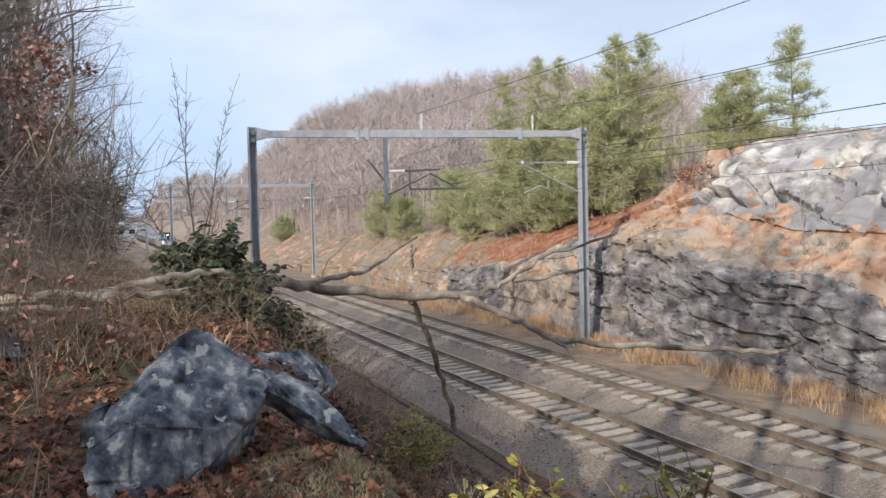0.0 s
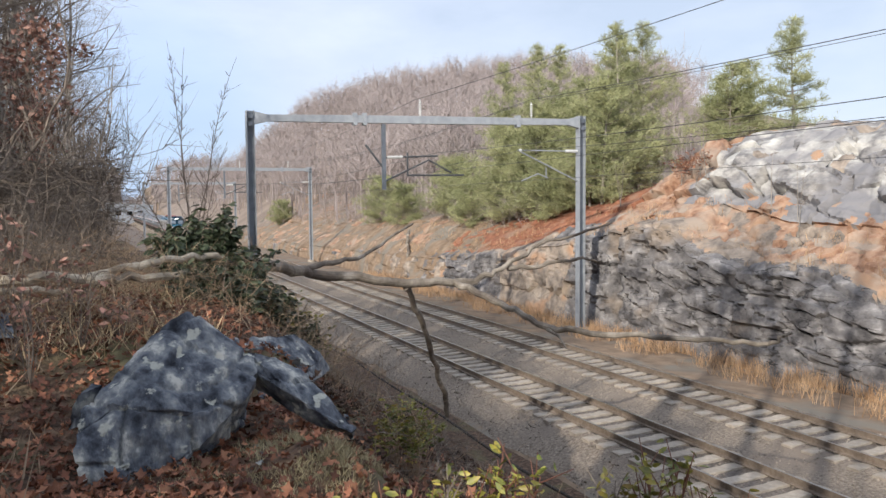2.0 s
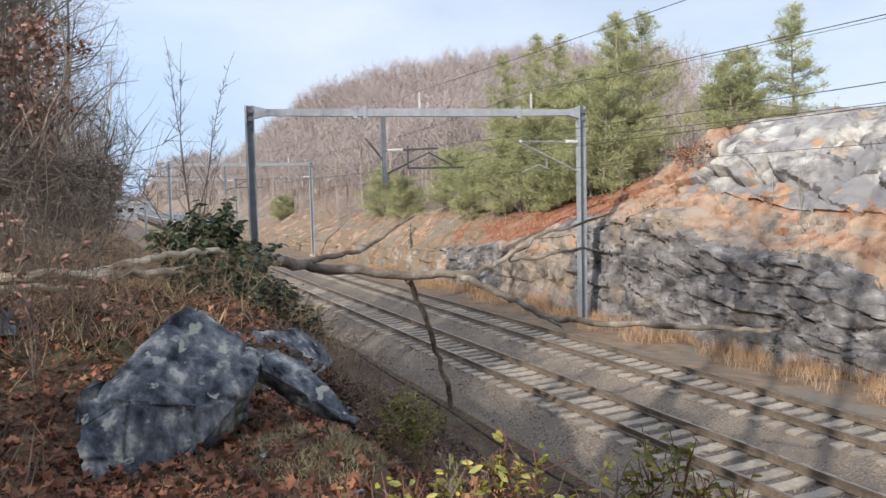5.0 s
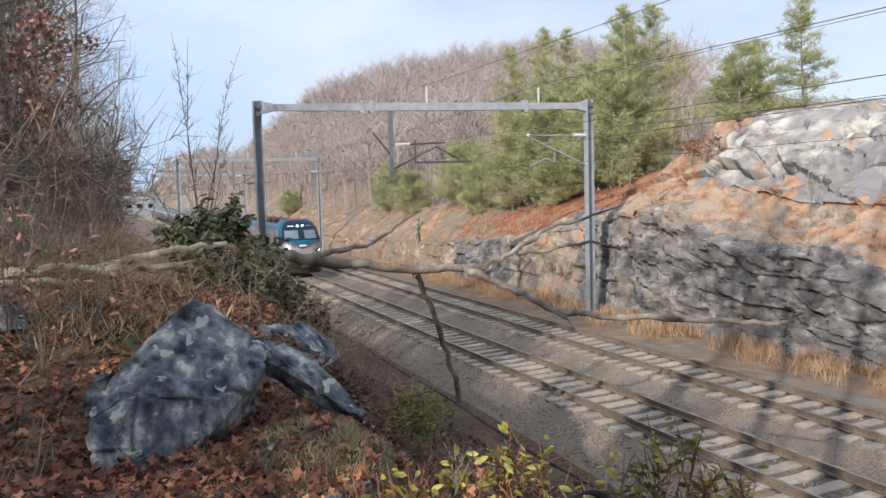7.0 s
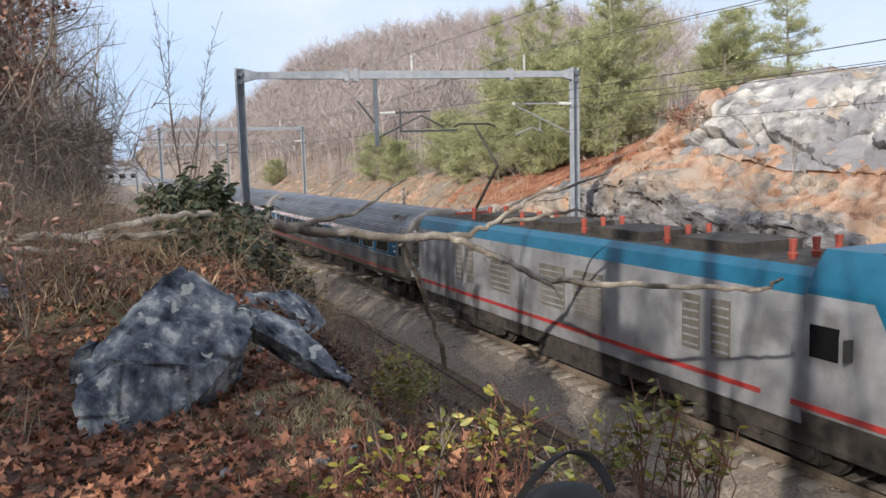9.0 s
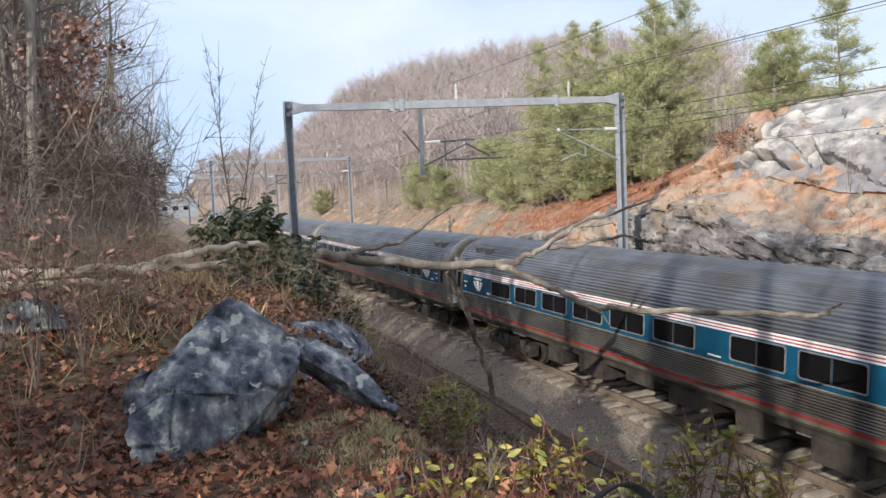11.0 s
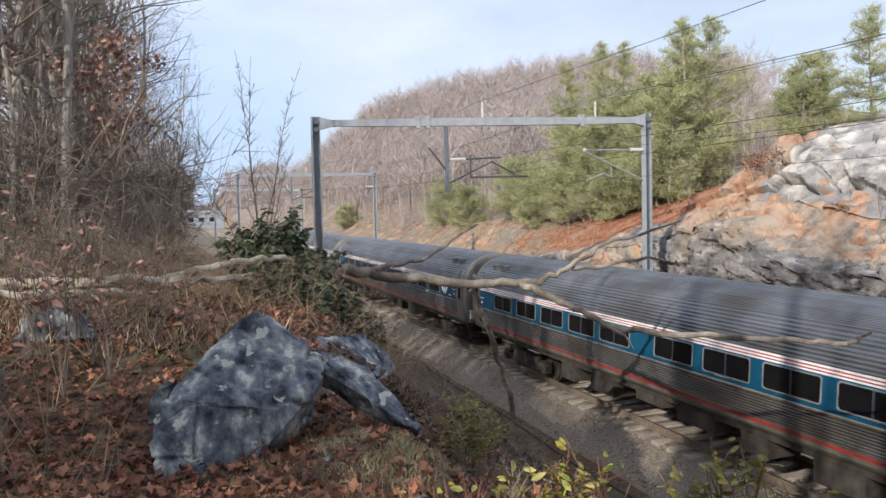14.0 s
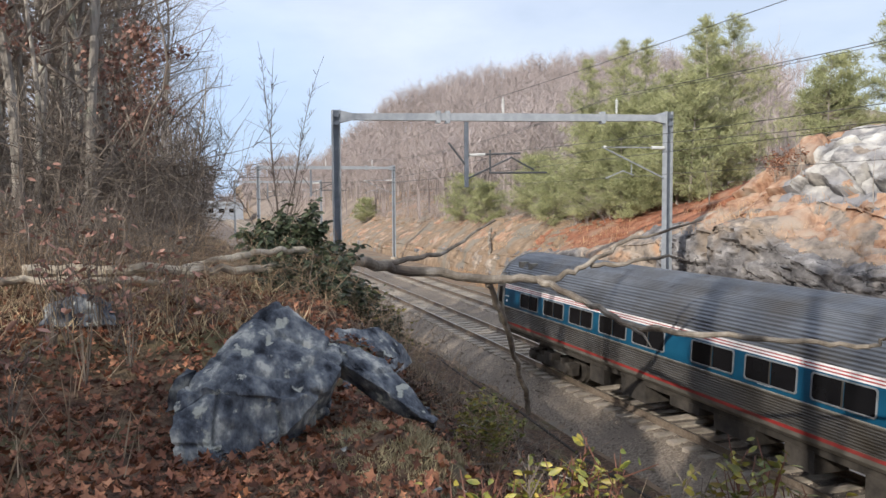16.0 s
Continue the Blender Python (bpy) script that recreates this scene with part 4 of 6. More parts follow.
        # plain marks in place of lettering
        for y, z, dy, dz in ((1.75, 2.1, 0.16, 0.07), (1.72, 2.3, 0.36, 0.035), (24.72, 2.1, 0.16, 0.07), (24.6, 2.28, 0.36, 0.035), (22.62 if not turned else 2.2, 2.02, 0.3, 0.07), (21.0 if not turned else 5.2, 1.935, 0.4, 0.035), (11.4, 2.0, 0.4, 0.04)):
            part("marking", out(strip([(side_x(q) + 0.006, q) for q in (z, z + dz)], y, y + dy)), M_WHITE, c, "small white lettering as a bar")
        for y in logo:
            k = Shape()
            for u0, u1 in ((0.0, 0.24), (0.34, 0.6), (0.7, 1.0)):
                # each stroke bows from the top edge down to the fan's foot
                edge = []
                for u in (u0, u1):
                    top, foot = (0.42 - 0.84 * u, 2.36 + 0.05 * math.sin(math.pi * u)), (-0.1 - 0.1 * (u - 0.5), 2.05)
                    edge.append([(mix(top[0], foot[0], q ** 1.5), mix(top[1], foot[1], q)) for q in (0, 0.25, 0.5, 0.75, 1)])
                k.loft([[(side_x(z) + 0.007, y + dy, z) for dy, z in e] for e in edge], closed=False, caps=False)
            part("emblem", out(k), M_WHITE, c, "white fan-shaped emblem")
            part("marking", out(strip([(side_x(q) + 0.006, q) for q in (2.44, 2.5)], y - 0.36, y + 0.36)), M_WHITE, c)
        if slogan:
            for y, dy in ((11.23, 1.28), (12.96, 1.42)):
                part("marking", out(strip([(side_x(q) + 0.006, q) for q in (2.22, 2.33)], y, y + dy)), M_WHITE, c, "white service lettering as a bar")
            disc = Shape()
            disc.v = [(side_x(2.28 + 0.16 * math.sin(w)) + 0.008, 12.73 + 0.13 * math.cos(w), 2.28 + 0.16 * math.sin(w)) for w in [math.tau * i / 18 for i in range(18)]]
            disc.f, disc.m = [tuple(range(18))], [0]
            part("emblem", out(disc), M_WHITE, c, "round white emblem")
    # ends
    outline = [(side_x(z), z) for z in (1.08, 1.4, 1.75, 2.1, 2.5, 2.75, 2.98, 3.2, 3.42, 3.6, 3.72, 3.765)]
    ring = outline + [(-x, z) for x, z in reversed(outline)]
    for y, out_y in ((Y0, -1), (Y1, 1)):
        rings = [[(x * q, y + out_y * o, 2.2 + (z - 2.2) * q) for x, z in ring] for q, o in ((1.004, -0.15), (1.004, 0.0), (0.985, 0.04), (0.94, 0.06))]
        e = part("end_wall", Shape().loft(rings), M_STEELDOOR, c, "dull stainless end wall")
        part("diaphragm", Shape().loft([[(x, y + out_y * o, z) for x, z in ((-0.55, 1.2), (0.55, 1.2), (0.55, 3.25), (-0.55, 3.25))] for o in (0.05, 0.52)]), M_RUBBER, e, "black rubber gangway diaphragm")
        part("grab_box", Shape().box((-1.35, y + out_y * 0.06, 1.25), (-1.05, y + out_y * 0.16, 1.6)), M_WHITE, e, "small white end box")
        part("marker_light", Shape().tube([(-1.12, y + out_y * 0.05, 2.92), (-1.12, y + out_y * 0.1, 2.92)], [0.09, 0.07], 10), M_PORCELAIN, e, "round marker light")
        for i in range(5):
            part("rung", Shape().tube([(-1.3, y + out_y * 0.14, 1.3 + i * 0.3), (-0.9, y + out_y * 0.14, 1.3 + i * 0.3)], [0.018, 0.018], 5), M_UNDER, e, "dark ladder rung")
    part("underframe", Shape().box((-1.3, 0.9, 0.92), (1.3, 25.6, 1.1)), M_UNDER, c, "grimy underframe")
    rng = random.Random(3)
    y = 6.6
    while y < 19.0:
        w = rng.uniform(0.5, 1.5)
        for x0, x1 in ((-1.32, -0.5), (0.5, 1.32)):
            part("equipment_box", Shape().box((x0, y, 0.46 + rng.uniform(0, 0.3)), (x1, y + w, 0.95)), M_UNDER, c, "grimy underfloor equipment box")
        y += w + rng.uniform(0.4, 1.3)
    wheelset(c, 3.9, 0.0, "grimy two-axle truck")
    wheelset(c, 22.0, 0.0, "grimy two-axle truck")
    for y in (2.0, 2.8, 23.65, 24.45):
        for sx in (-1, 1):
            part("roof_vent", Shape().box((sx * 1.03 - 0.17, y - 0.15, 3.3), (sx * 1.03 + 0.14, y + 0.15, 3.525)), M_STEELDOOR, c, "dark square roof vent")
    part("coupler", Shape().box((-0.12, -0.25, 0.75), (0.12, 1.0, 1.0)), M_UNDER, c)
    return c


def locomotive():
    """Nose at y = 0, tail at 20.1; origin on the rail head."""
    g = thing("locomotive", "silver and blue electric locomotive with red stripe and lit headlights", "locomotive", group="cars of the train")
    front = [(0.75, 0.25), (1.2, 0.03), (1.42, 0.0), (2.0, 0.1), (2.35, 0.25), (3.5, 0.98), (3.8, 1.25), (3.95, 1.6)]
    half = [(0.75, 1.36), (1.2, 1.46), (2.6, 1.47), (3.3, 1.38), (3.65, 1.2), (3.95, 0.95)]

    def at(a, z, lift=0.0):
        w, f = line(z, half) + lift, line(z, front) - lift
        q = a * math.pi / 2
        return Vector((w * math.copysign(abs(math.sin(q)) ** 0.8, q), f + 0.95 * (1 - math.cos(q)), z))

    def patch(a0, a1, z0, z1, lift, n=8, m=6, slant=0.0):
        s = Shape()
        s.loft([[at(mix(a0, a1, i / n), mix(z0, z1, j / m) + slant * abs(mix(a0, a1, i / n)), lift) for i in range(n + 1)] for j in range(m + 1)], closed=False, caps=False)
        return s
    zs = [0.75 + (3.95 - 0.75) * j / 40 for j in range(41)]
    cols = [-1.35] + [-1 + 2 * i / 40 for i in range(41)] + [1.35]
    s = Shape()
    rows = []
    for z in zs:
        row = []
        for a in cols:
            if abs(a) > 1:
                p = at(math.copysign(1, a), z)
                p.y = 3.0
            else:
                p = at(a, z)
            row.append(p)
        rows.append(row)
    s.loft(rows, closed=False, caps=False)
    k = 0
    for j in range(40):
        for i in range(len(cols) - 1):
            a, z = abs((cols[i] + cols[i + 1]) / 2), (zs[j] + zs[j + 1]) / 2
            x = abs((rows[j][i].x + rows[j][i + 1].x) / 2)
            if z < 1.2:
                s.m[k] = 3
            elif z > 1.95 + 0.36 * x and a < 0.86:
                s.m[k] = 1 if z > 2.5 and a < 0.64 else 2
            elif z > 2.1 and a >= 0.62 and z > 2.35 + (0.9 if a > 1 else 0):
                s.m[k] = 2
            k += 1
    body = part("cab", s, [M_SILVER, M_NAVY, M_LOCOBLUE, M_UNDER], g, "silver cab nose with dark blue mask", smooth=True)
    top = Shape()
    top.loft([[p for p in rows[-1]], [Vector((p.x, 3.0, 3.95)) for p in rows[-1]]], closed=False, caps=False)
    part("cab_roof", top, M_LOCOBLUE, g, "blue cab roof")
    for a0, a1 in ((-0.52, -0.06), (0.06, 0.52)):
        part("windscreen", patch(a0, a1, 2.62, 3.2, 0.012), M_SCREEN, body, "raked windscreen pane")
    part("nose_stripe", Shape().tube([at(a, 1.93 + 0.36 * abs(line(2.0, half) * math.sin(a * math.pi / 2)), 0.01) for a in [-0.84 + 1.68 * i / 20 for i in range(21)]], [0.03] * 21, 5), M_RED, body, "red chevron line")
    part("bumper_stripe", patch(-1, 1, 1.29, 1.39, 0.012, 30, 1), M_RED, body, "red stripe round the nose")
    part("emblem", patch(-0.07, 0.07, 2.08, 2.2, 0.014, 4, 3), M_WHITE, body, "small white emblem")
    for sx in (-1, 1):
        part("headlight_housing", patch(sx * 0.36, sx * 0.62, 1.54, 1.72, 0.012, 6, 4, 0.32), M_RUBBER, body, "black teardrop headlight housing")
        p = at(sx * 0.54, 1.8, 0.02)
        part("headlight", Shape().tube([p, p + Vector((sx * 0.012, -0.03, 0))], [0.06, 0.055], 14), M_LAMP, body, "lit white headlight")
        p = at(sx * 0.05, 3.5, 0.02)
        part("headlight", Shape().tube([p, p + Vector((0, -0.04, 0.015))], [0.075, 0.07], 14), M_LAMP, body, "lit white upper headlight")
        part("marking", patch(sx * 0.16, sx * 0.4, 3.47, 3.53, 0.012, 4, 1), M_WHITE if sx < 0 else M_SILVER, body, "road number as a bar")
    # body
    ring = [(-1.47, 1.0), (-1.47, 2.7), (-1.43, 3.2), (-1.3, 3.5), (-1.1, 3.64), (1.1, 3.64), (1.3, 3.5), (1.43, 3.2), (1.47, 2.7), (1.47, 1.0)]
    b = Shape().loft([[(x, y, z) for x, z in ring] for y in (3.0, 19.9)])
    b.m = [2 if i == 4 else 1 if i in (2, 3, 5, 6) else 0 for i in range(len(b.m))]
    hull = part("body", b, [M_SILVER, M_LOCOBLUE, M_UNDER], g, "silver-grey body side under a blue roof edge")
    part("tail", Shape().loft([[(x * q, y, 2 + (z - 2) * q) for x, z in ring] for y, q in ((19.9, 1.0), (20.05, 0.95))]), M_SILVER, g)
    for sx in (-1, 1):
        part("side_stripe", Shape().box((sx * 1.475 - 0.008, 0.98, 1.29), (sx * 1.475 + 0.008, 19.8, 1.39)), M_RED, hull, "red side stripe")
        for y, w in ((4.6, 0.5), (5.4, 0.5), (8.6, 1.2), (10.2, 1.2), (13.0, 1.2), (15.4, 0.5), (16.2, 0.5)):
            v = part("louvre_panel", Shape().box((sx * 1.475 - 0.012, y, 1.75), (sx * 1.475 + 0.012, y + w, 2.85)), M_STEELDOOR, hull, "grey louvred panel")
            for i in range(6):
                part("slat", Shape().box((sx * 1.49 - 0.01, y + 0.04, 1.82 + i * 0.17), (sx * 1.49 + 0.01, y + w - 0.04, 1.86 + i * 0.17)), M_SILVER, v)
        part("cab_door", Shape().box((sx * 1.475 - 0.012, 3.2, 1.05), (sx * 1.475 + 0.012, 3.85, 2.9)), M_SILVER, hull, "silver cab door")
        part("cab_side_window", Shape().box((sx * 1.455 - 0.02, 2.3, 2.2), (sx * 1.455 + 0.02, 2.85, 2.75)), M_GLASS, hull, "dark cab side window")
        part("mirror", Shape().box((sx * 1.6 - 0.08, 2.0, 2.3), (sx * 1.6 + 0.08, 2.06, 2.65)), M_RUBBER, hull)
    for y in (5.0, 8.0, 11.2, 14.5):
        part("roof_equipment", Shape().box((-0.8, y, 3.64), (0.8, y + 2.0, 3.86)), M_UNDER, g, "dark roof equipment case")
    for y in (4.0, 7.4, 10.6, 13.8, 17.0):
        for x in (-0.6, 0.0, 0.6):
            part("roof_insulator", Shape().tube([(x, y, 3.64), (x, y, 3.76), (x, y, 3.78), (x, y, 4.02)], [0.06, 0.1, 0.06, 0.08], 8), M_REDROOF, g, "red roof insulator")
    pan = part("pantograph", Shape().box((-0.7, 16.2, 3.72), (0.7, 16.35, 3.8)).box((-0.7, 18.2, 3.72), (0.7, 18.35, 3.8)), M_REDROOF, g, "raised pantograph")
    part("lower_arm", Shape().tube([(0, 18.2, 3.8), (0, 16.4, 5.4)], [0.06, 0.05], 6), M_UNDER, pan)
    part("upper_arm", Shape().tube([(0, 16.4, 5.4), (0, 18.0, 6.8)], [0.045, 0.035], 6), M_UNDER, pan)
    part("contact_strip", Shape().tube([(-0.8, 18.0, 6.75), (-0.55, 18.0, 6.85), (0.55, 18.0, 6.85), (0.8, 18.0, 6.75)], [0.035] * 4, 6), M_UNDER, pan)
    part("pilot", Shape().loft([[(-1.2, 0.35, 0.18), (1.2, 0.35, 0.18), (1.3, 0.7, 0.18), (-1.3, 0.7, 0.18)], [(-1.35, 0.12, 0.78), (1.35, 0.12, 0.78), (1.4, 0.8, 0.78), (-1.4, 0.8, 0.78)]]), M_UNDER, g, "dark pilot plate")
    part("coupler", Shape().box((-0.16, -0.35, 0.72), (0.16, 0.3, 1.0)).box((-0.26, -0.4, 0.66), (0.26, -0.2, 1.04)), M_UNDER, g, "knuckle coupler")
    part("underframe", Shape().box((-1.35, 0.8, 0.6), (1.35, 19.8, 1.05)).box((-1.3, 8.2, 0.3), (1.3, 11.8, 0.62)), M_UNDER, g)
    wheelset(g, 4.3, 0.0, "grimy two-axle truck")
    wheelset(g, 15.8, 0.0, "grimy two-axle truck")
    return g


# place of the nose along the line, second by second
NOSE = [(0.0, 172.0), (3.5, 122.0), (5.5, 84.8), (6.5, 64.3), (7.0, 53.4), (7.5, 42.1), (8.2, 26.2), (9.4, -4.4), (10.5, -32.8), (11.5, -58.0), (12.5, -83.72), (13.5, -109.85), (14.5, -135.85), (15.2, -154.1), (15.5, -161.9), (16.0, -175.6)]
LOCO_LENGTH, CAR_LENGTH = 20.3, 26.0
train = [(locomotive(), 0.0)]
lead_car = passenger_car("stainless-steel passenger car with blue band and emblem at its rear", (23.68,))
rear_car = passenger_car("stainless-steel passenger car with blue window band and red stripe", (3.05,), turned=True)
slogan_car = passenger_car("stainless-steel passenger car with blue band and white service lettering", (3.05,), True, turned=True)
for i, car in enumerate((lead_car, copy_thing(lead_car, pose(0, 0, 0)), rear_car, slogan_car, copy_thing(rear_car, pose(0, 0, 0)), copy_thing(rear_car, pose(0, 0, 0)), copy_thing(rear_car, pose(0, 0, 0)))):
    train.append((car, LOCO_LENGTH + CAR_LENGTH * i))


# ------------------------------------------------------------------ rocks on the bank
def rock(name, corners, label, mat, cuts=4, rough=0.05, seed=1, category="boulder", origin=None):
    bm = bmesh.new()
    for c in corners:
        bm.verts.new(c)
    bmesh.ops.convex_hull(bm, input=bm.verts)
    loose = [v for v in bm.verts if not v.link_faces]
    bmesh.ops.delete(bm, geom=loose, context="VERTS")
    bmesh.ops.triangulate(bm, faces=bm.faces)
    for _ in range(cuts):
        bmesh.ops.subdivide_edges(bm, edges=bm.edges, cuts=1, use_grid_fill=True)
    bm.normal_update()
    for v in bm.verts:
        p = v.co
        d = 0.5 * noise.noise((p.x * 1.9 + seed, p.y * 1.9, p.z * 1.9)) + 0.4 * noise.noise((p.x * 5, p.y * 5 + seed, p.z * 5)) + 0.3 * noise.noise((p.x * 14, p.y * 14, p.z * 14 + seed))
        far, near = noise.voronoi((p.x * 2.3 + seed, p.y * 2.3, p.z * 3.1 + 0.4 * p.x))
        chip = noise.cell((near[0].x * 7.1 + 0.5, near[0].y * 5.3 + 0.5, near[0].z * 3.9 + 0.5))
        crack = 1 - smooth(0.0, 0.12, far[1] - far[0])
        v.co = p + v.normal * rough * (d + 0.35 * chip - 0.5 * crack - 0.2)
    me = bpy.data.meshes.new(name)
    bm.to_mesh(me)
    bm.free()
    me.materials.append(mat)
    me.polygons.foreach_set("use_smooth", [True] * len(me.polygons))
    me.set_sharp_from_angle(angle=radians(28))
    return tagged(new(name, me), label, category, group="rocks on the bank")


rock("boulder", [(0.57, 5.75, 4.87), (0.72, 5.75, 4.79), (0.88, 5.7, 4.65), (0.98, 5.6, 4.58), (1.0, 5.45, 4.5), (0.96, 5.3, 4.44), (0.88, 5.22, 4.35), (0.62, 5.05, 4.15), (0.4, 4.96, 4.0), (0.3, 4.93, 3.9), (0.0, 4.88, 3.9),
                 (-0.14, 4.92, 4.0), (-0.17, 5.0, 4.2), (-0.16, 5.08, 4.28), (-0.13, 5.2, 4.38), (0.31, 5.65, 4.74), (0.46, 5.72, 4.84), (0.23, 5.02, 4.4), (0.05, 5.12, 4.44), (0.62, 5.06, 4.32),
                 (0.3, 6.2, 4.4), (0.8, 6.3, 4.4), (-0.05, 5.9, 3.9), (0.2, 6.3, 3.7), (1.0, 6.2, 3.7)],
     "big blue-grey angular boulder with pale lichen patches", M_BOULDER, 5, 0.05, 1)
rock("rock_slab", [(0.96, 5.62, 4.6), (1.14, 5.6, 4.55), (1.31, 5.45, 4.45), (1.41, 5.35, 4.36), (1.52, 5.2, 4.24), (1.62, 5.05, 4.1), (1.0, 5.45, 4.45), (1.13, 5.3, 4.39), (1.24, 5.15, 4.31), (1.4, 5.05, 4.19), (1.56, 5.0, 4.08), (1.0, 5.7, 4.3),
                   (1.65, 5.25, 3.95), (1.35, 5.2, 4.1)],
     "grey slab of rock leaning down from the boulder", M_BOULDER, 4, 0.03, 4)
rock("rock", [(1.2, 7.4, 4.3), (1.34, 7.6, 4.36), (1.66, 7.7, 4.32), (1.85, 7.9, 4.3), (2.08, 7.8, 4.1), (1.61, 7.3, 4.16), (1.1, 7.5, 4.0), (2.2, 7.9, 3.9), (1.8, 7.2, 3.9), (1.15, 7.25, 4.1)], "low dark grey rock half sunk in the bank", M_BOULDER, 4, 0.03, 7, "rock")
rock("rock", [(-0.2, 5.66, 4.3), (-0.16, 5.68, 4.38), (-0.08, 5.8, 4.44), (0.0, 5.75, 4.42), (0.0, 5.9, 4.15), (-0.24, 5.82, 4.1), (-0.18, 5.7, 4.15)], "dark stone wedged behind the boulder", M_BOULDER, 3, 0.02, 5, "rock")
rock("rock", [(-1.35, 7.9, 4.7), (-1.05, 7.7, 4.82), (-0.75, 7.9, 4.7), (-1.0, 8.3, 4.68), (-1.4, 7.7, 4.5), (-0.7, 7.6, 4.5)], "mossy grey rock among brown weeds", M_BOULDER, 3, 0.04, 12, "rock")
rng_r = random.Random(8)
for i in range(26):
    x, y = rng_r.uniform(0.5, 2.4), rng_r.uniform(3.9, 5.2) if i < 14 else rng_r.uniform(6.5, 10)
    q = rng_r.uniform(0.03, 0.075) if i < 14 else rng_r.uniform(0.05, 0.13)
    z = land(x, y)
    rock("stone", [(x + q * rng_r.uniform(-1, 1), y + q * rng_r.uniform(-1, 1), z + q * rng_r.uniform(-0.6, 0.8)) for _ in range(12)], "small grey stone on the leafy bank", M_BOULDER, 1, 0.008, i, "stone")

# ------------------------------------------------------------------ fallen tree
def limb(pts, r0, r1, rng, wob=0.05, n=None, sides=8):
    """A wandering tapered limb through the points."""
    out = []
    n = n or 6
    for a, b in zip(pts, pts[1:]):
        for i in range(n):
            t = i / n
            p = Vector(a).lerp(Vector(b), t)
            out.append(p + Vector((rng.uniform(-wob, wob), rng.uniform(-wob, wob), rng.uniform(-wob, wob))) * (0.0 if not out else 1.0))
    out.append(Vector(pts[-1]))
    s = Shape()
    s.tube(out, [mix(r0, r1, i / (len(out) - 1)) * rng.uniform(0.92, 1.1) for i in range(len(out))], sides)
    return s


rng_f = random.Random(12)
fallen = thing("fallen_tree", "bleached fallen dead tree hanging out over the cutting slope", "fallen tree", pose(0, 0, 0))
part("trunk", limb([(1.9, 10.9, 4.86), (3.22, 12.74, 4.51), (5.06, 13.02, 4.24), (6.35, 12.95, 4.18)], 0.09, 0.075, rng_f, 0.03, sides=12), M_DEADWOOD, fallen, "pale weathered fallen trunk")
part("limb", limb([(6.0, 12.95, 4.2), (6.2, 11.5, 3.97), (6.32, 10.26, 3.7), (6.68, 9.01, 3.77), (7.22, 7.91, 3.81), (7.63, 7.08, 3.88), (7.72, 6.84, 4.04)], 0.065, 0.02, rng_f, 0.03), M_DEADWOOD, fallen, "long bare limb with upturned tip")
part("limb", limb([(6.3, 12.95, 4.2), (6.9, 12.9, 4.4), (7.76, 12.96, 4.84), (9.41, 12.8, 5.26)], 0.06, 0.02, rng_f, 0.04), M_DEADWOOD, fallen, "limb rising towards the line")
part("limb", limb([(7.1, 12.95, 4.42), (7.9, 12.8, 4.47), (8.56, 12.6, 4.58), (8.9, 12.6, 4.5)], 0.05, 0.015, rng_f, 0.03), M_DEADWOOD, fallen)
part("limb", limb([(2.9, 12.4, 4.58), (3.6, 13.2, 4.64), (4.48, 13.84, 4.68), (5.73, 14.41, 5.27)], 0.06, 0.025, rng_f, 0.03), M_DEADWOOD, fallen, "pale broken limb")
part("limb", limb([(4.3, 12.95, 4.36), (5.0, 13.0, 4.2), (5.1, 13.05, 4.1), (5.93, 14.22, 2.99), (7.03, 15.86, 1.36), (7.3, 16.3, 0.7)], 0.05, 0.06, rng_f, 0.03), M_DEADWOOD, fallen, "dark limb propped on the slope")
part("twig", limb([(6.32, 10.26, 3.7), (6.25, 9.8, 3.66), (6.2, 9.5, 3.52)], 0.03, 0.01, rng_f, 0.01, 3), M_DEADWOOD, fallen)
for k, (pts, r) in enumerate((([(-1.6, 8.3, 4.98), (-0.66, 8.45, 4.96), (0.05, 8.9, 4.88), (0.75, 9.5, 4.86), (1.2, 10.2, 4.8)], 0.055), ([(-0.2, 8.9, 4.86), (0.35, 9.15, 5.0), (0.65, 9.3, 5.06), (1.3, 9.9, 5.02), (1.8, 10.6, 4.9)], 0.045),
                              ([(-2.2, 7.9, 4.94), (-1.2, 8.1, 4.9), (-0.3, 8.3, 4.84)], 0.04))):
    tagged(part("fallen_log", limb(pts, r, r * 0.7, rng_f, 0.03), M_LOG), "pale fallen log lying among dry weeds", "log", group="fallen logs")
tagged(part("fallen_log", limb([(23.3, 60, 0.9), (24.2, 62.5, 2.4), (24.9, 64, 3.4)], 0.16, 0.12, rng_f, 0.05), M_DEADWOOD), "pale dead log leaning on the far bank", "log", group="fallen logs")
# an old cable duct along the foot of the slope
s = Shape()
s.tube([(8.75 + 0.08 * math.sin(y * 0.3), y, -0.42 + 0.05 * math.sin(y * 0.7)) for y in range(2, 46, 2)], [0.035] * 22, 8)
tagged(part("pipe", s, M_UNDER), "rusty dark pipe lying along the ballast foot", "pipe")


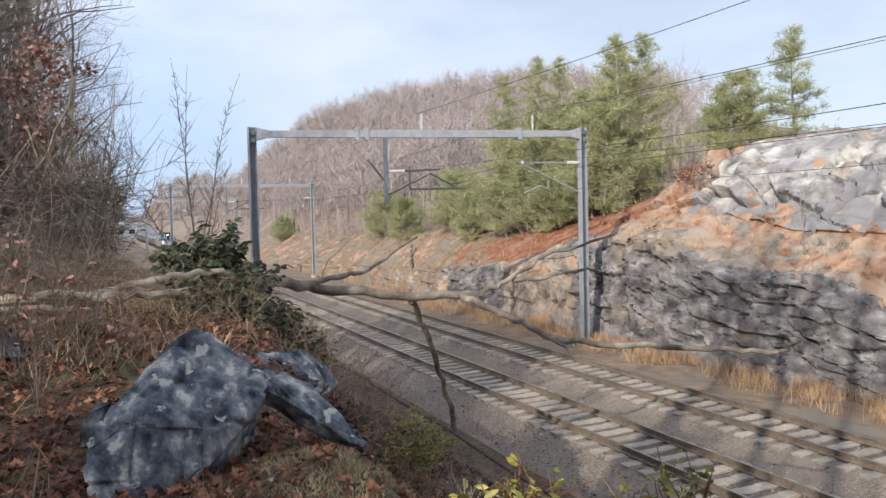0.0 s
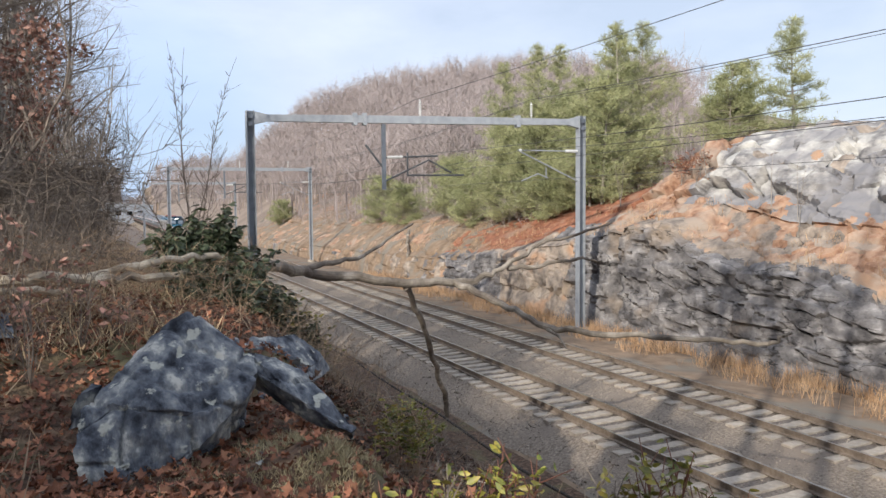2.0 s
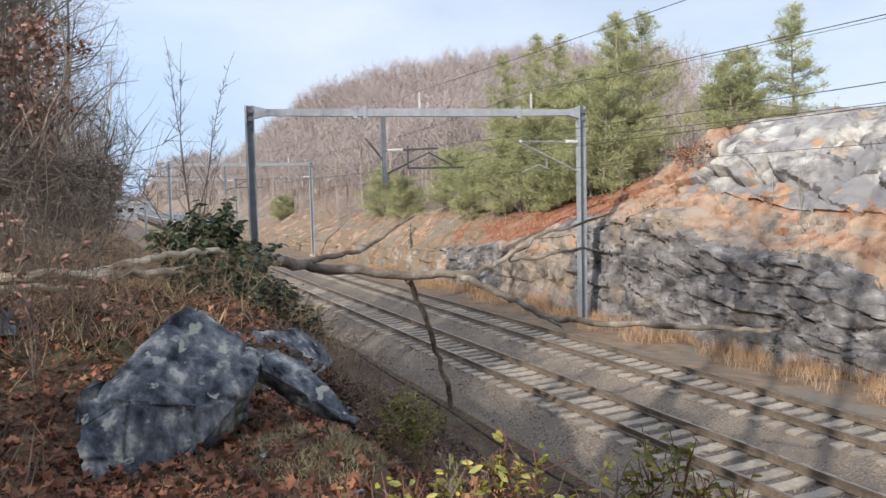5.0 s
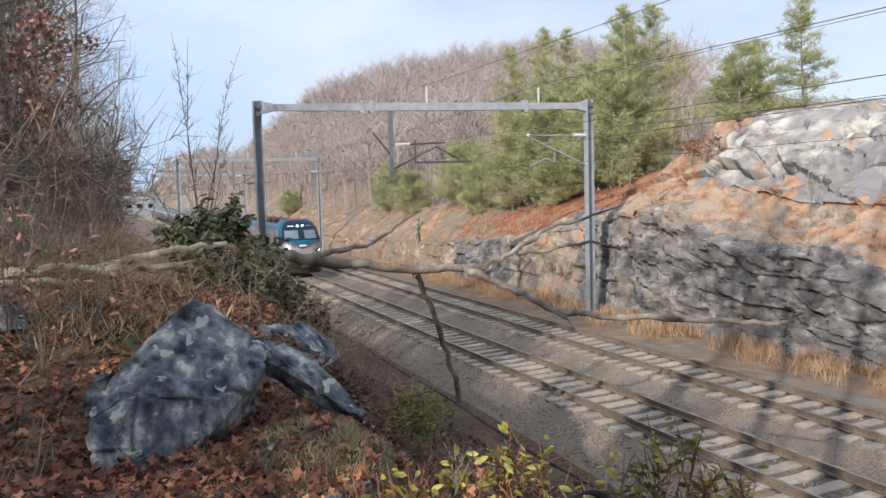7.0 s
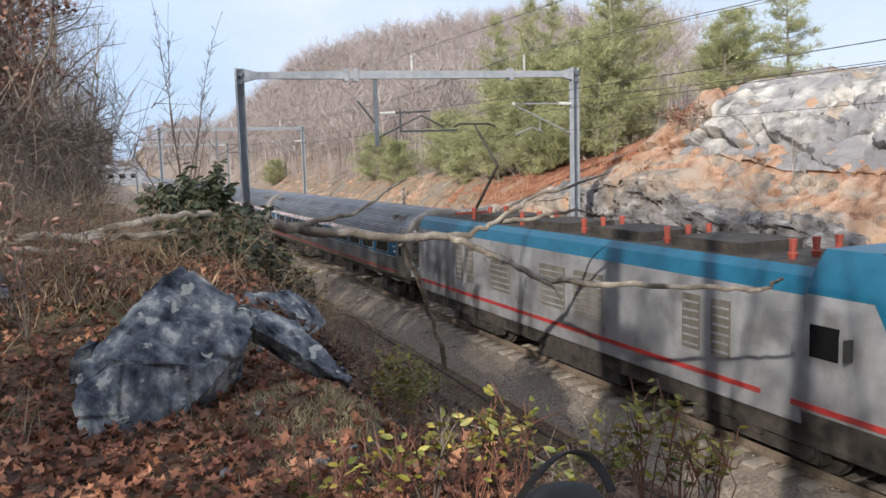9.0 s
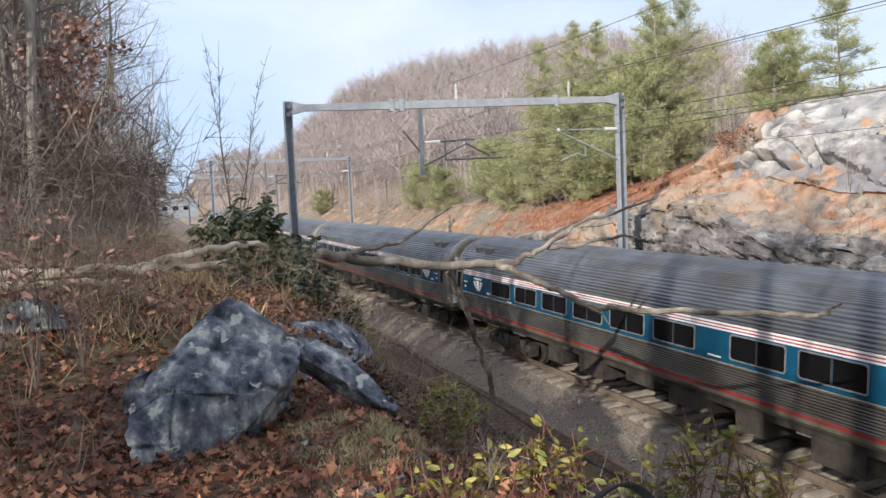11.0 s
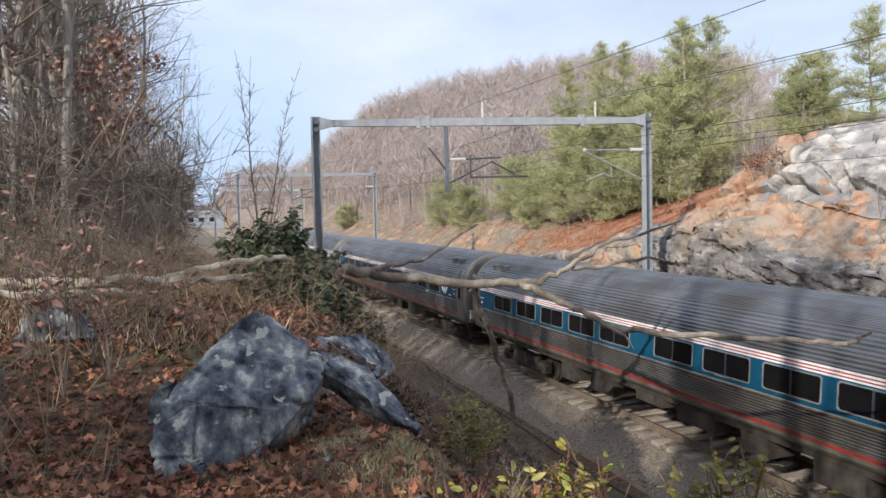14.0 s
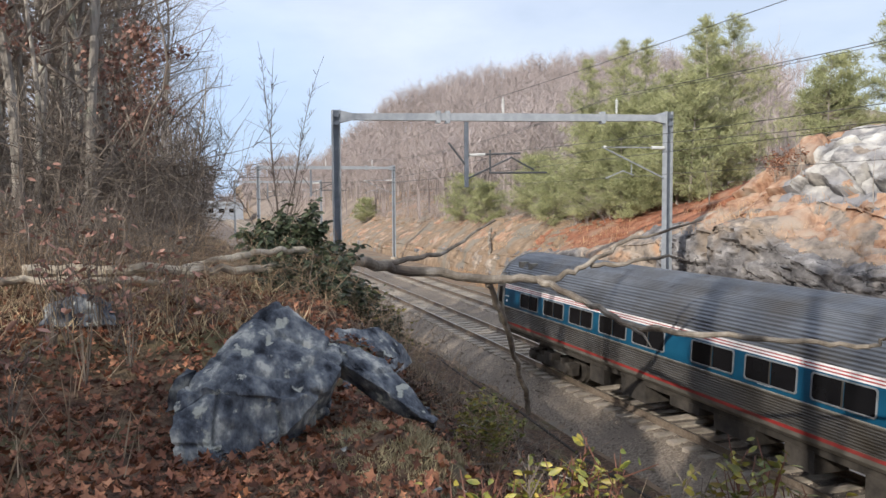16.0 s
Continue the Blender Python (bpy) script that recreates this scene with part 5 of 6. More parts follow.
# ------------------------------------------------------------------ trees
def grow(shape, twigs, p, d, length, r, level, rng, depth, sides):
    """One limb from p along d, and its own limbs; the finest are only noted in twigs."""
    n = max(3, int(length / (0.55 if level == 0 else 0.4)))
    pts, rad = [p.copy()], [r]
    for i in range(n):
        d = (d + Vector((rng.gauss(0, 1), rng.gauss(0, 1), rng.gauss(0, 1))) * (0.05 if level == 0 else 0.16) + Vector((0, 0, 0.03 if level else 0.02))).normalized()
        p = p + d * (length / n)
        pts.append(p.copy())
        rad.append(max(0.004, r * (1 - 0.82 * (i + 1) / n)))
    shape.tube(pts, rad, sides, cap=False)
    if level >= depth:
        for i in range(1, len(pts)):
            for _ in range(2):
                twigs.append((pts[i], (d + Vector((rng.gauss(0, 0.7), rng.gauss(0, 0.7), rng.gauss(0.2, 0.6)))).normalized(), rng.uniform(0.25, 0.6)))
        return
    first = 0.35 if level == 0 else 0.2
    count = {0: int(length * 1.25), 1: int(3 + length * 1.6), 2: 3}.get(level, 2)
    for k in range(count):
        t = first + (1 - first) * (k + rng.random()) / count
        i = min(len(pts) - 2, int(t * n))
        q = pts[i].lerp(pts[i + 1], t * n - i)
        w = rng.uniform(0, math.tau)
        axis = (pts[i + 1] - pts[i]).normalized()
        side = axis.cross(Vector((math.cos(w), math.sin(w), 0.3))).normalized()
        nd = (axis * rng.uniform(0.4, 0.9) + side * rng.uniform(0.6, 1.0)).normalized()
        grow(shape, twigs, q, nd, length * (1 - 0.6 * t) * rng.uniform(0.28, 0.5), rad[i] * rng.uniform(0.4, 0.62), level + 1, rng, depth, max(3, sides - 2))


def bare_tree(seed, height, r, label, depth=2, lean=(0, 0), group="bare trees in the wood", category="tree", name="bare_tree", low=0.25, wander=0.035):
    rng = random.Random(seed)
    t = thing(name, label, category, group=group)
    trunk_s, limbs, twigs = Shape(), Shape(), []
    p, d = Vector((0, 0, -0.25)), Vector((lean[0], lean[1], 1)).normalized()
    n = int(height / 0.6)
    pts, rad = [p.copy()], [r * 1.25]
    for i in range(n):
        d = (d + Vector((rng.gauss(0, wander), rng.gauss(0, wander), 0.01 + 0.5 * (wander - 0.035)))).normalized()
        p = p + d * (height / n)
        pts.append(p.copy())
        rad.append(max(0.003, r * (1 - 0.88 * (i + 1) / n)))
    trunk_s.tube(pts, rad, 8)
    count = int(height * 1.45)
    for k in range(count):
        u = low + (0.98 - low) * (k + rng.random()) / count
        i = min(n - 1, int(u * n))
        w = rng.uniform(0, math.tau)
        nd = Vector((math.cos(w), math.sin(w), rng.uniform(0.35, 1.2))).normalized()
        grow(limbs, twigs, pts[i].lerp(pts[i + 1], u * n - i), nd, height * (1.05 - u) * rng.uniform(0.3, 0.5) + 0.4, rad[i] * rng.uniform(0.35, 0.55), 1, rng, depth, 5)
    part("trunk", trunk_s, M_BARK, t, "grey rough-barked trunk", smooth=True)
    crown = part("crown", limbs, M_TWIG, t, "bare brown limbs and twigs")
    if twigs:
        P = np.array([tuple(q[0]) for q in twigs])
        D = np.array([tuple(q[1]) for q in twigs])
        Ls = np.array([q[2] for q in twigs]) * min(1.0, 0.15 + height / 9)
        me = scatter_mesh("twig_spray", SPRIG_V, SPRIG_F, P, frames_along(D, np.random.default_rng(seed), Ls, np.full(len(P), 0.006)), [M_TWIG])
        tw = new("twig_spray", me)
        tw.parent = crown
        tagged(tw, kind="stuff")
    return t, twigs


protos = []
for seed, h, r in ((1, 13.5, 0.13), (2, 11.0, 0.085), (3, 15.0, 0.16), (4, 9.5, 0.06), (5, 12.5, 0.11), (6, 8.0, 0.05)):
    protos.append(bare_tree(seed, h, r, "tall bare grey-barked tree in a dense winter wood")[0])
rng_t = random.Random(21)
spots = []
for i in range(105):
    y = 11.5 + 85 * rng_t.random() ** 1.35
    x = mix(-0.25 * y - 3.5, line(y, [(12, -2.4), (20, -1.8), (45, -0.9), (96, 0.0)]), rng_t.random() ** 0.85)
    if all((x - a) ** 2 + (y - b) ** 2 > (0.45 + 0.008 * y) ** 2 for a, b in spots) and not (x > -1.0 and y < 12.5):
        spots.append((x, y))
for i in range(26):
    spots.append((rng_t.uniform(-4.2, -2.3), rng_t.uniform(13.0, 26.0)))
for i in range(44):
    y = rng_t.uniform(18.0, 62.0)
    spots.append((line(y, [(18, -1.7), (45, -0.8), (62, -0.2)]) - 1.6 * rng_t.random() ** 1.5, y))
# the wood goes on behind and beside the camera; its shade falls over the bank and the line
SHADE = [(-4.2, -3.6), (-6.5, -1.2), (-3.0, -7.5), (-8.0, -5.5), (-5.5, -9.5), (-10.5, -2.0), (-11.0, -8.5), (-1.6, -10.5), (-7.0, 2.6), (-9.5, 3.0), (-6.0, 6.2), (-13.5, -5.0), (-4.5, -13.5), (-9.0, -12.5), (-14.0, 1.0), (-3.6, -5.4), (-12.0, -12.0),
         (-16.0, -9.0), (-2.6, -2.8), (-9.0, -16.0), (-10.0, 0.6)]
used = set()
for i, (x, y) in enumerate(spots + SHADE):
    k = i % 6 if not (x > -3.4 and 12 < y < 63) else (3, 5, 4, 5)[i % 4]
    m = pose(x, y, land(x, y), rng_t.uniform(-2, 2), rng_t.uniform(-2, 2), rng_t.uniform(0, 360))
    if k not in used:
        used.add(k)
        protos[k].matrix_basis = m
    else:
        copy_thing(protos[k], m)

# stouter, more open trees standing at the front of the wood
stout = bare_tree(9, 13.0, 0.1, "stout bare grey-barked tree at the front of the wood", 1, low=0.4, wander=0.06)[0]
for i, (x, y) in enumerate(((-4.7, 12.3), (-3.9, 13.2), (-3.3, 12.2), (-2.8, 13.8), (-2.45, 12.6), (-1.95, 13.9), (-1.7, 16.0), (-1.35, 18.5), (-5.4, 13.8), (-4.3, 15.4))):
    m = pose(x, y, land(x, y) - (0.8 * i) % 1.7, rng_t.uniform(-5, 5), rng_t.uniform(-7, 4), 67 * i)
    if i == 0:
        stout.matrix_basis = m
    else:
        copy_thing(stout, m)
# the tallest of them throw their trunks' shadows right across the line
tall = bare_tree(7, 21.0, 0.24, "very tall bare grey-barked tree at the wood's edge", 2, low=0.45)[0]
for i, (x, y) in enumerate(((-3.8, -0.2), (-3.5, 3.2), (-4.6, -2.6), (-8.2, 0.4))):
    m = pose(x, y, land(x, y), 0, 0, 51 * i)
    if i == 0:
        tall.matrix_basis = m
    else:
        copy_thing(tall, m)

# oak that keeps its brown leaves
oak, oak_twigs = bare_tree(31, 9.0, 0.1, "young oak still holding clusters of dead red-brown leaves", group="oaks at the wood's edge", category="oak tree", name="oak_tree", lean=(0.03, 0), low=0.08)
oak.matrix_basis = pose(-1.55, 12.9, land(-1.55, 12.9))
rng_n = np.random.default_rng(31)
P = np.array([tuple(t[0]) for t in oak_twigs])
zone = np.where((P[:, 2] > 1.5) & (P[:, 2] < 3.6) & (P[:, 0] < 2.2))[0]
pick = rng_n.choice(zone, 1500)
Pl = P[pick] + rng_n.normal(0, 0.08, (1500, 3))
me = scatter_mesh("leaves", OAK_V, OAK_F, Pl, random_frames(rng_n, 1500, rng_n.uniform(0.07, 0.13, 1500)), [M_BROWNLEAF])
ob = new("leaves", me)
ob.parent = oak
tagged(ob, "dead red-brown oak leaves", kind="stuff")
copy_thing(oak, pose(-2.7, 13.3, land(-2.7, 13.3) - 0.2, 0, 0, 140))


def hill_woods(name, xy, heights, seed, label, mat, width=1.0):
    rng = np.random.default_rng(seed)
    tv, tf = [], []

    def sliver(a, b, w):
        a, b = np.array(a), np.array(b)
        d = b - a
        o = np.cross(d, rng.normal(size=3))
        o = o / np.linalg.norm(o) * w
        k = len(tv)
        tv.extend([a - o, a + o, b + o * 0.25, b - o * 0.25])
        tf.append((k, k + 1, k + 2, k + 3))
    for w in (0, 1):
        k = len(tv)
        o = 0.011 * width
        q = np.array([math.cos(w * 1.57), math.sin(w * 1.57), 0]) * o
        tv.extend([-q + [0, 0, -0.05], q + [0, 0, -0.05], q * 0.4 + [0.01, 0, 0.85], -q * 0.4 + [0.01, 0, 0.85]])
        tf.append((k, k + 1, k + 2, k + 3))
    tips = []
    for i in range(24):
        z = rng.uniform(0.3, 0.88)
        a = rng.uniform(0, math.tau)
        L = (1.0 - z) * 0.5 + 0.08
        b = (math.cos(a) * L * 0.75, math.sin(a) * L * 0.75, z + L * rng.uniform(0.5, 0.9))
        sliver((0, 0, z), b, 0.0036 * width)
        tips.append(((0, 0, z), b))
    for i in range(130):
        p, q = tips[int(rng.integers(len(tips)))]
        t = rng.uniform(0.3, 1)
        a = np.array(p) + (np.array(q) - np.array(p)) * t
        b = a + rng.normal(size=3) * 0.055 + [0, 0, 0.055]
        sliver(a, b, 0.0018 * width)
    N = len(xy)
    ang = rng.uniform(0, math.tau, N)
    F = np.zeros((N, 3, 3))
    sxy = heights * rng.uniform(0.8, 1.3, N)
    F[:, 0, 0], F[:, 0, 1], F[:, 1, 0], F[:, 1, 1], F[:, 2, 2] = np.cos(ang) * sxy, -np.sin(ang) * sxy, np.sin(ang) * sxy, np.cos(ang) * sxy, heights
    F[:, 0, 2] = rng.normal(0, 0.05, N) * heights
    Pz = np.array([(x, y, land(x, y)) for x, y in xy])
    me = scatter_mesh(name, tv, tf, Pz, F, [mat])
    return tagged(new(name, me), label, "woods", kind="stuff")


rng_h = np.random.default_rng(77)
for j in range(5):
    pts = []
    while len(pts) < 640:
        x, y = rng_h.uniform(26, 210), rng_h.uniform(52, 260)
        if x > 28 + 0.05 * max(0, 100 - y) and x < (0.8 + 0.14 * rng_h.random()) * y and (y > 80 or x < 75) and not (x < 44 and y < 62):
            pts.append((x, y))
    hill_woods("hillside_wood", pts, rng_h.uniform(7.5, 12.5, len(pts)), 100 + j, "bare grey-brown winter trees covering the hillside", M_HILL)
pts = [(rng_h.uniform(-90, 60), rng_h.uniform(380, 480)) for _ in range(500)]
hill_woods("distant_wood", pts, rng_h.uniform(8, 13, 500), 120, "distant bare woodland ridge beyond the line", M_HILL, 2.0)
pts = [(rng_h.uniform(-70, -1.0), rng_h.uniform(60, 200)) for _ in range(420)]
hill_woods("trackside_wood", pts, rng_h.uniform(6.5, 10.5, 420), 121, "dense bare trackside wood receding along the line", M_TWIG, 1.2)


# pines
def pine(seed, height, spread, label, thin=1.0, full=0.7, name="pine_tree"):
    rng = np.random.default_rng(seed)
    t = thing(name, label, "pine tree", group="pines above the cutting")
    pts = [(0.02 * height * math.sin(3 * u + seed), 0.02 * height * math.cos(2.3 * u + seed) - 0.02 * height * math.cos(seed), u * height - 0.2) for u in np.linspace(0, 1, 12)]
    part("trunk", Shape().tube(pts, [max(0.012, 0.013 * height * (1 - 0.95 * u)) for u in np.linspace(0, 1, 12)], 7), M_BARK, t, "straight grey-brown trunk")
    wood, P, D = Shape(), [], []
    z = 0.06 * height
    while z < height * 0.98:
        u = z / height
        reach = spread * (0.45 + 0.55 * min(1, u / 0.18)) * (1 - u) ** full + 0.12
        for k in range(int(rng.integers(4, 7))):
            a = rng.uniform(0, math.tau)
            L = reach * rng.uniform(0.55, 1.15)
            if rng.random() > thin:
                continue
            base = np.array([np.interp(u, np.linspace(0, 1, 12), [q[i] for q in pts]) for i in range(2)] + [z])
            rise = rng.uniform(-0.02, 0.3) + 0.5 * u
            end = base + np.array([math.cos(a) * L, math.sin(a) * L, L * rise])
            mid = base * 0.5 + end * 0.5 - np.array([0, 0, 0.06 * L])
            wood.tube([base, mid, end], [0.012 + 0.01 * L, 0.01 + 0.005 * L, 0.006], 4, cap=False)
            m = int(8 + L * 16)
            for _ in range(m):
                f = rng.uniform(0.25, 1.05)
                q = (base * (1 - f) ** 2 + 2 * mid * f * (1 - f) + end * f * f)
                q = q + rng.normal(0, 0.09 + 0.06 * L, 3) * [1, 1, 0.6]
                for _ in range(8):
                    P.append(q + rng.normal(0, 0.04, 3))
                    D.append(np.array([math.cos(a) * 0.5, math.sin(a) * 0.5, 0.45]) + rng.normal(0, 0.55, 3))
        z += height * rng.uniform(0.028, 0.05)
    tagged(part("branch_whorl", wood, M_TWIG, t), kind="stuff")
    P, D = np.array(P), np.array(D)
    me = scatter_mesh("crown", SPRIG_V, SPRIG_F, P, frames_along(D, rng, rng.uniform(0.16, 0.36, len(P)), rng.uniform(0.014, 0.03, len(P))), [M_PINE])
    ob = new("crown", me)
    ob.parent = t
    tagged(ob, "yellow-green needle sprays", kind="stuff")
    return t


PINES = [pine(1, 12.4, 4.4, "tall green pine with layered yellow-green sprays", 0.9, 0.95), pine(2, 11.6, 4.4, "tall green pine with layered yellow-green sprays", 0.9, 0.95), pine(3, 3.7, 2.7, "small bushy green pine above the far bank", thin=0.7, full=0.5),
         pine(4, 6.7, 2.4, "thin open pine, one on bare rock, two added unseen for shade", 0.55, 0.95), pine(5, 8.5, 3.2, "green pine with layered yellow-green sprays"),
         pine(6, 4.6, 2.5, "thin open young pine on bare rock", 0.5, 0.8), pine(8, 4.9, 3.3, "wide bushy green pine above the far bank", 0.7, 0.5)]
# the two places at negative x are unseen pines, added to shade the boulder
for k, places in enumerate((((28.8, 48.5), (32.5, 52.0), (30.0, 56.0)), ((31.0, 41.8), (34.0, 46.0), (33.2, 42.5)), ((27.0, 126.0), (27.6, 44.5), (26.6, 70.0), (26.9, 55.5)), ((36.2, 32.4), (-5.4, 1.15), (-6.9, -0.15)),
                             ((27.8, 46.6), (29.5, 43.0), (27.9, 51.0), (31.0, 48.0), (28.9, 40.3)), ((33.3, 34.3), (34.9, 34.4), (34.2, 35.6)), ((27.2, 77.5), (28.4, 61.5), (28.0, 51.0), (30.5, 66.0)))):
    for i, (x, y) in enumerate(places):
        m = pose(x, y, rooted(x, y) if x > 22 else land(x, y) + 0.15, 0, 0, 70 * i + 13 * k)
        if i == 0:
            PINES[k].matrix_basis = m
        else:
            copy_thing(PINES[k], m)

# thin bare saplings on the rock and by the track
sap = bare_tree(41, 3.2, 0.028, "thin pale bare sapling on the rock ledge", 1, group="saplings", name="bare_sapling", category="sapling")[0]
for i, (x, y) in enumerate(((26.6, 23.5), (26.3, 23.2), (28.0, 30.4), (28.6, 31.5), (29.2, 33.6), (29.0, 35.0), (26.9, 25.2), (30.5, 36.0), (28.0, 37.5), (27.4, 36.6))):
    m = pose(x, y, rooted(x, y), rng_t.uniform(-8, 8), rng_t.uniform(-8, 8), 77 * i)
    if i == 0:
        sap.matrix_basis = m
    else:
        copy_thing(sap, m)


def stem_clump(x, y, height, leans, label):
    """A many-stemmed sapling: thin wands from one root, each with short upswept twigs."""
    rng = random.Random(44)
    t = thing("bare_sapling", label, "sapling", pose(x, y, land(x, y) - 0.1), "saplings")
    for lean, tall in leans:
        s, p, d = Shape(), Vector((rng.uniform(-0.06, 0.06), rng.uniform(-0.06, 0.06), 0)), Vector((lean * 0.4, rng.uniform(-0.1, 0.1), 1)).normalized()
        n = 16
        pts = [p.copy()]
        for i in range(n):
            d = (d + Vector((lean * 0.09 + rng.gauss(0, 0.04), rng.gauss(0, 0.05), 0.02))).normalized()
            p = p + d * (height * tall / n)
            pts.append(p.copy())
        s.tube(pts, [0.011 * (1 - 0.8 * i / n) for i in range(n + 1)], 5, cap=False)
        for k in range(int(44 * tall)):
            i = rng.randrange(4, n)
            a = rng.uniform(0, math.tau)
            b = pts[i].lerp(pts[i - 1], rng.random())
            e = b + Vector((math.cos(a) * 0.7, math.sin(a) * 0.7, rng.uniform(0.5, 1.3))) * rng.uniform(0.12, 0.5) * (1.15 - i / n)
            m = b.lerp(e, 0.5) + Vector((0, 0, -0.03))
            s.tube([b, m, e], [0.005, 0.0035, 0.002], 3, cap=False)
            s.tube([m, m + (e - b) * 0.4 + Vector((rng.gauss(0, 0.07), rng.gauss(0, 0.07), 0.05))], [0.003, 0.0015], 3, cap=False)
        part("stem", s, M_DARKTWIG, t)
    return t


stem_clump(1.12, 10.9, 3.4, ((0.02, 1.0), (0.2, 0.96), (-0.14, 0.98), (0.3, 0.62), (-0.42, 0.6), (0.1, 0.7)), "slender bare many-stemmed sapling against the sky")


# ------------------------------------------------------------------ undergrowth
def leaf_cloud(parent, name, P, frames, mat, label, oak=False):
    me = scatter_mesh(name, OAK_V if oak else LEAF_V, OAK_F if oak else LEAF_F, P, frames, [mat])
    ob = new(name, me)
    ob.parent = parent
    return tagged(ob, label, kind="stuff")


def shrub(name, seed, x, y, height, spread, stems, leaves, size, leaf_mat, stem_mat, label, category, sink=0.05, low=0.35, droop=0.0, oak=False, group=""):
    """Stems that fork from one root, leaves in whorls round their tips."""
    rng = np.random.default_rng(seed)
    t = thing(name, label, category, pose(x, y, (rooted(x, y) if x > 22 else land(x, y)) - sink), group)
    P, D = [], []
    for k in range(stems):
        s = Shape()
        a = rng.uniform(0, math.tau)
        e = np.array([math.cos(a) * spread * rng.uniform(0.2, 1), math.sin(a) * spread * rng.uniform(0.2, 1), height * rng.uniform(0.6, 1.05)])
        mid = e * np.array([0.35, 0.35, 0.55]) + rng.normal(0, 0.04, 3)
        pts = [(0, 0, 0), tuple(mid), tuple(e)]
        s.tube(pts, [0.0045, 0.0035, 0.002], 4, cap=False)
        tips = [(mid, e)]
        for _ in range(3):
            f = rng.uniform(low, 0.9)
            b = mid * (1 - f) + e * f
            e2 = b + rng.normal(0, 0.28 * spread, 3) + [0, 0, 0.18 * height]
            s.tube([tuple(b), tuple(e2)], [0.005, 0.002], 3, cap=False)
            tips.append((b, e2))
        part("stem", s, stem_mat, t)
        for b, q in tips:
            for _ in range(max(1, int(leaves / (stems * 4)))):
                f = rng.uniform(0.35, 1.0)
                P.append(b * (1 - f) + q * f + rng.normal(0, 0.012, 3))
                w = rng.uniform(0, math.tau)
                D.append(np.array([math.cos(w), math.sin(w), rng.uniform(-0.3, 0.7) - droop]))
    P, D = np.array(P), np.array(D)
    L = rng.uniform(0.65, 1.25, len(P)) * size
    F = frames_along(D, rng, L, L * 0.62)
    up = F[:, 2, 2] < 0
    F[up, :, 2] *= -1
    F[up, :, 0] *= -1
    leaf_cloud(t, "foliage", P, F, leaf_mat, "", oak)
    return t


rng_s = np.random.default_rng(17)
# yellow-green shrubs at the camera's feet
k = 0
for x, y, h, sp, n in ((1.5, 2.95, 0.62, 0.2, 60), (1.68, 2.85, 0.58, 0.2, 60), (1.32, 3.0, 0.5, 0.18, 44), (2.32, 2.75, 0.62, 0.22, 70), (2.5, 2.72, 0.55, 0.2, 60), (2.12, 2.85, 0.5, 0.2, 56), (1.0, 3.1, 0.34, 0.16, 30), (1.15, 2.95, 0.4, 0.18, 34),
                       (1.9, 2.75, 0.42, 0.2, 44), (2.7, 2.7, 0.5, 0.2, 50), (0.8, 3.2, 0.24, 0.14, 18)):
    k += 1
    shrub("leafy_shrub", 200 + k, x, y, h, sp, 8, int(n * 1.55), 0.06, M_YELLOWLEAF, M_REDSTEM if k % 3 else M_BRUSH, "low shrub with yellow-green leaves on reddish stems", "shrub", group="shrubs at the edge of the bank")
for x, y in ((2.52, 6.75), (2.7, 6.9), (2.85, 7.05)):
    k += 1
    shrub("leafy_shrub", 200 + k, x, y, 0.6, 0.3, 14, 420, 0.055, M_YELLOWLEAF, M_BROWNGRASS, "dense olive-green shrub on the brow of the bank", "shrub", low=0.65, group="shrubs at the edge of the bank")
N = 1700
x, y = rng_s.uniform(0.5, 3.0, N), rng_s.uniform(2.35, 4.0, N)
P = np.array([(p, q, land(p, q) - 0.03) for p, q in zip(x, y)])
D = np.stack([rng_s.normal(0, 1.6, N), rng_s.normal(0, 1.6, N), np.abs(rng_s.normal(0.4, 0.7, N))], 1)
tagged(new("dry_stalks", scatter_mesh("dry_stalks", BLADE_V, BLADE_F, P, frames_along(D, rng_s, rng_s.uniform(0.08, 0.34, N), rng_s.uniform(0.002, 0.005, N)), [M_BROWNGRASS])), "pale dry stalks tangled among the shrubs", "stalks", kind="stuff")
# evergreen bush
for i, (x, y, h, sp, n) in enumerate(((1.25, 10.5, 1.0, 0.55, 1100), (1.0, 10.3, 0.85, 0.45, 800), (1.6, 10.4, 0.75, 0.6, 900), (1.4, 9.9, 0.5, 0.55, 800), (1.95, 10.4, 0.6, 0.55, 900), (2.4, 10.7, 0.5, 0.5, 600), (1.75, 9.8, 0.35, 0.5, 500), (1.5, 9.3, 0.42, 0.5, 500), (1.1, 9.5, 0.4, 0.4, 400))):
    shrub("evergreen_bush", 300 + i, x, y, h, sp, 22, int(n * 1.9), 0.12, M_GREENLEAF, M_TWIG, "dark glossy evergreen bush with drooping leaves", "bush", sink=0.15, low=0.1, droop=0.55, group="evergreen bushes")
for i, (x, y, h) in enumerate(((2.45, 11.2, 0.5), (2.8, 11.8, 0.5), (2.3, 10.6, 0.45), (3.1, 12.3, 0.45))):
    shrub("leafy_shrub", 320 + i, x, y, h + 0.25, 0.5, 9, 130, 0.075, M_YELLOWLEAF, M_TWIG, "sparse shrub with pale yellowing leaves by the fallen trunk", "shrub", group="shrubs at the edge of the bank")
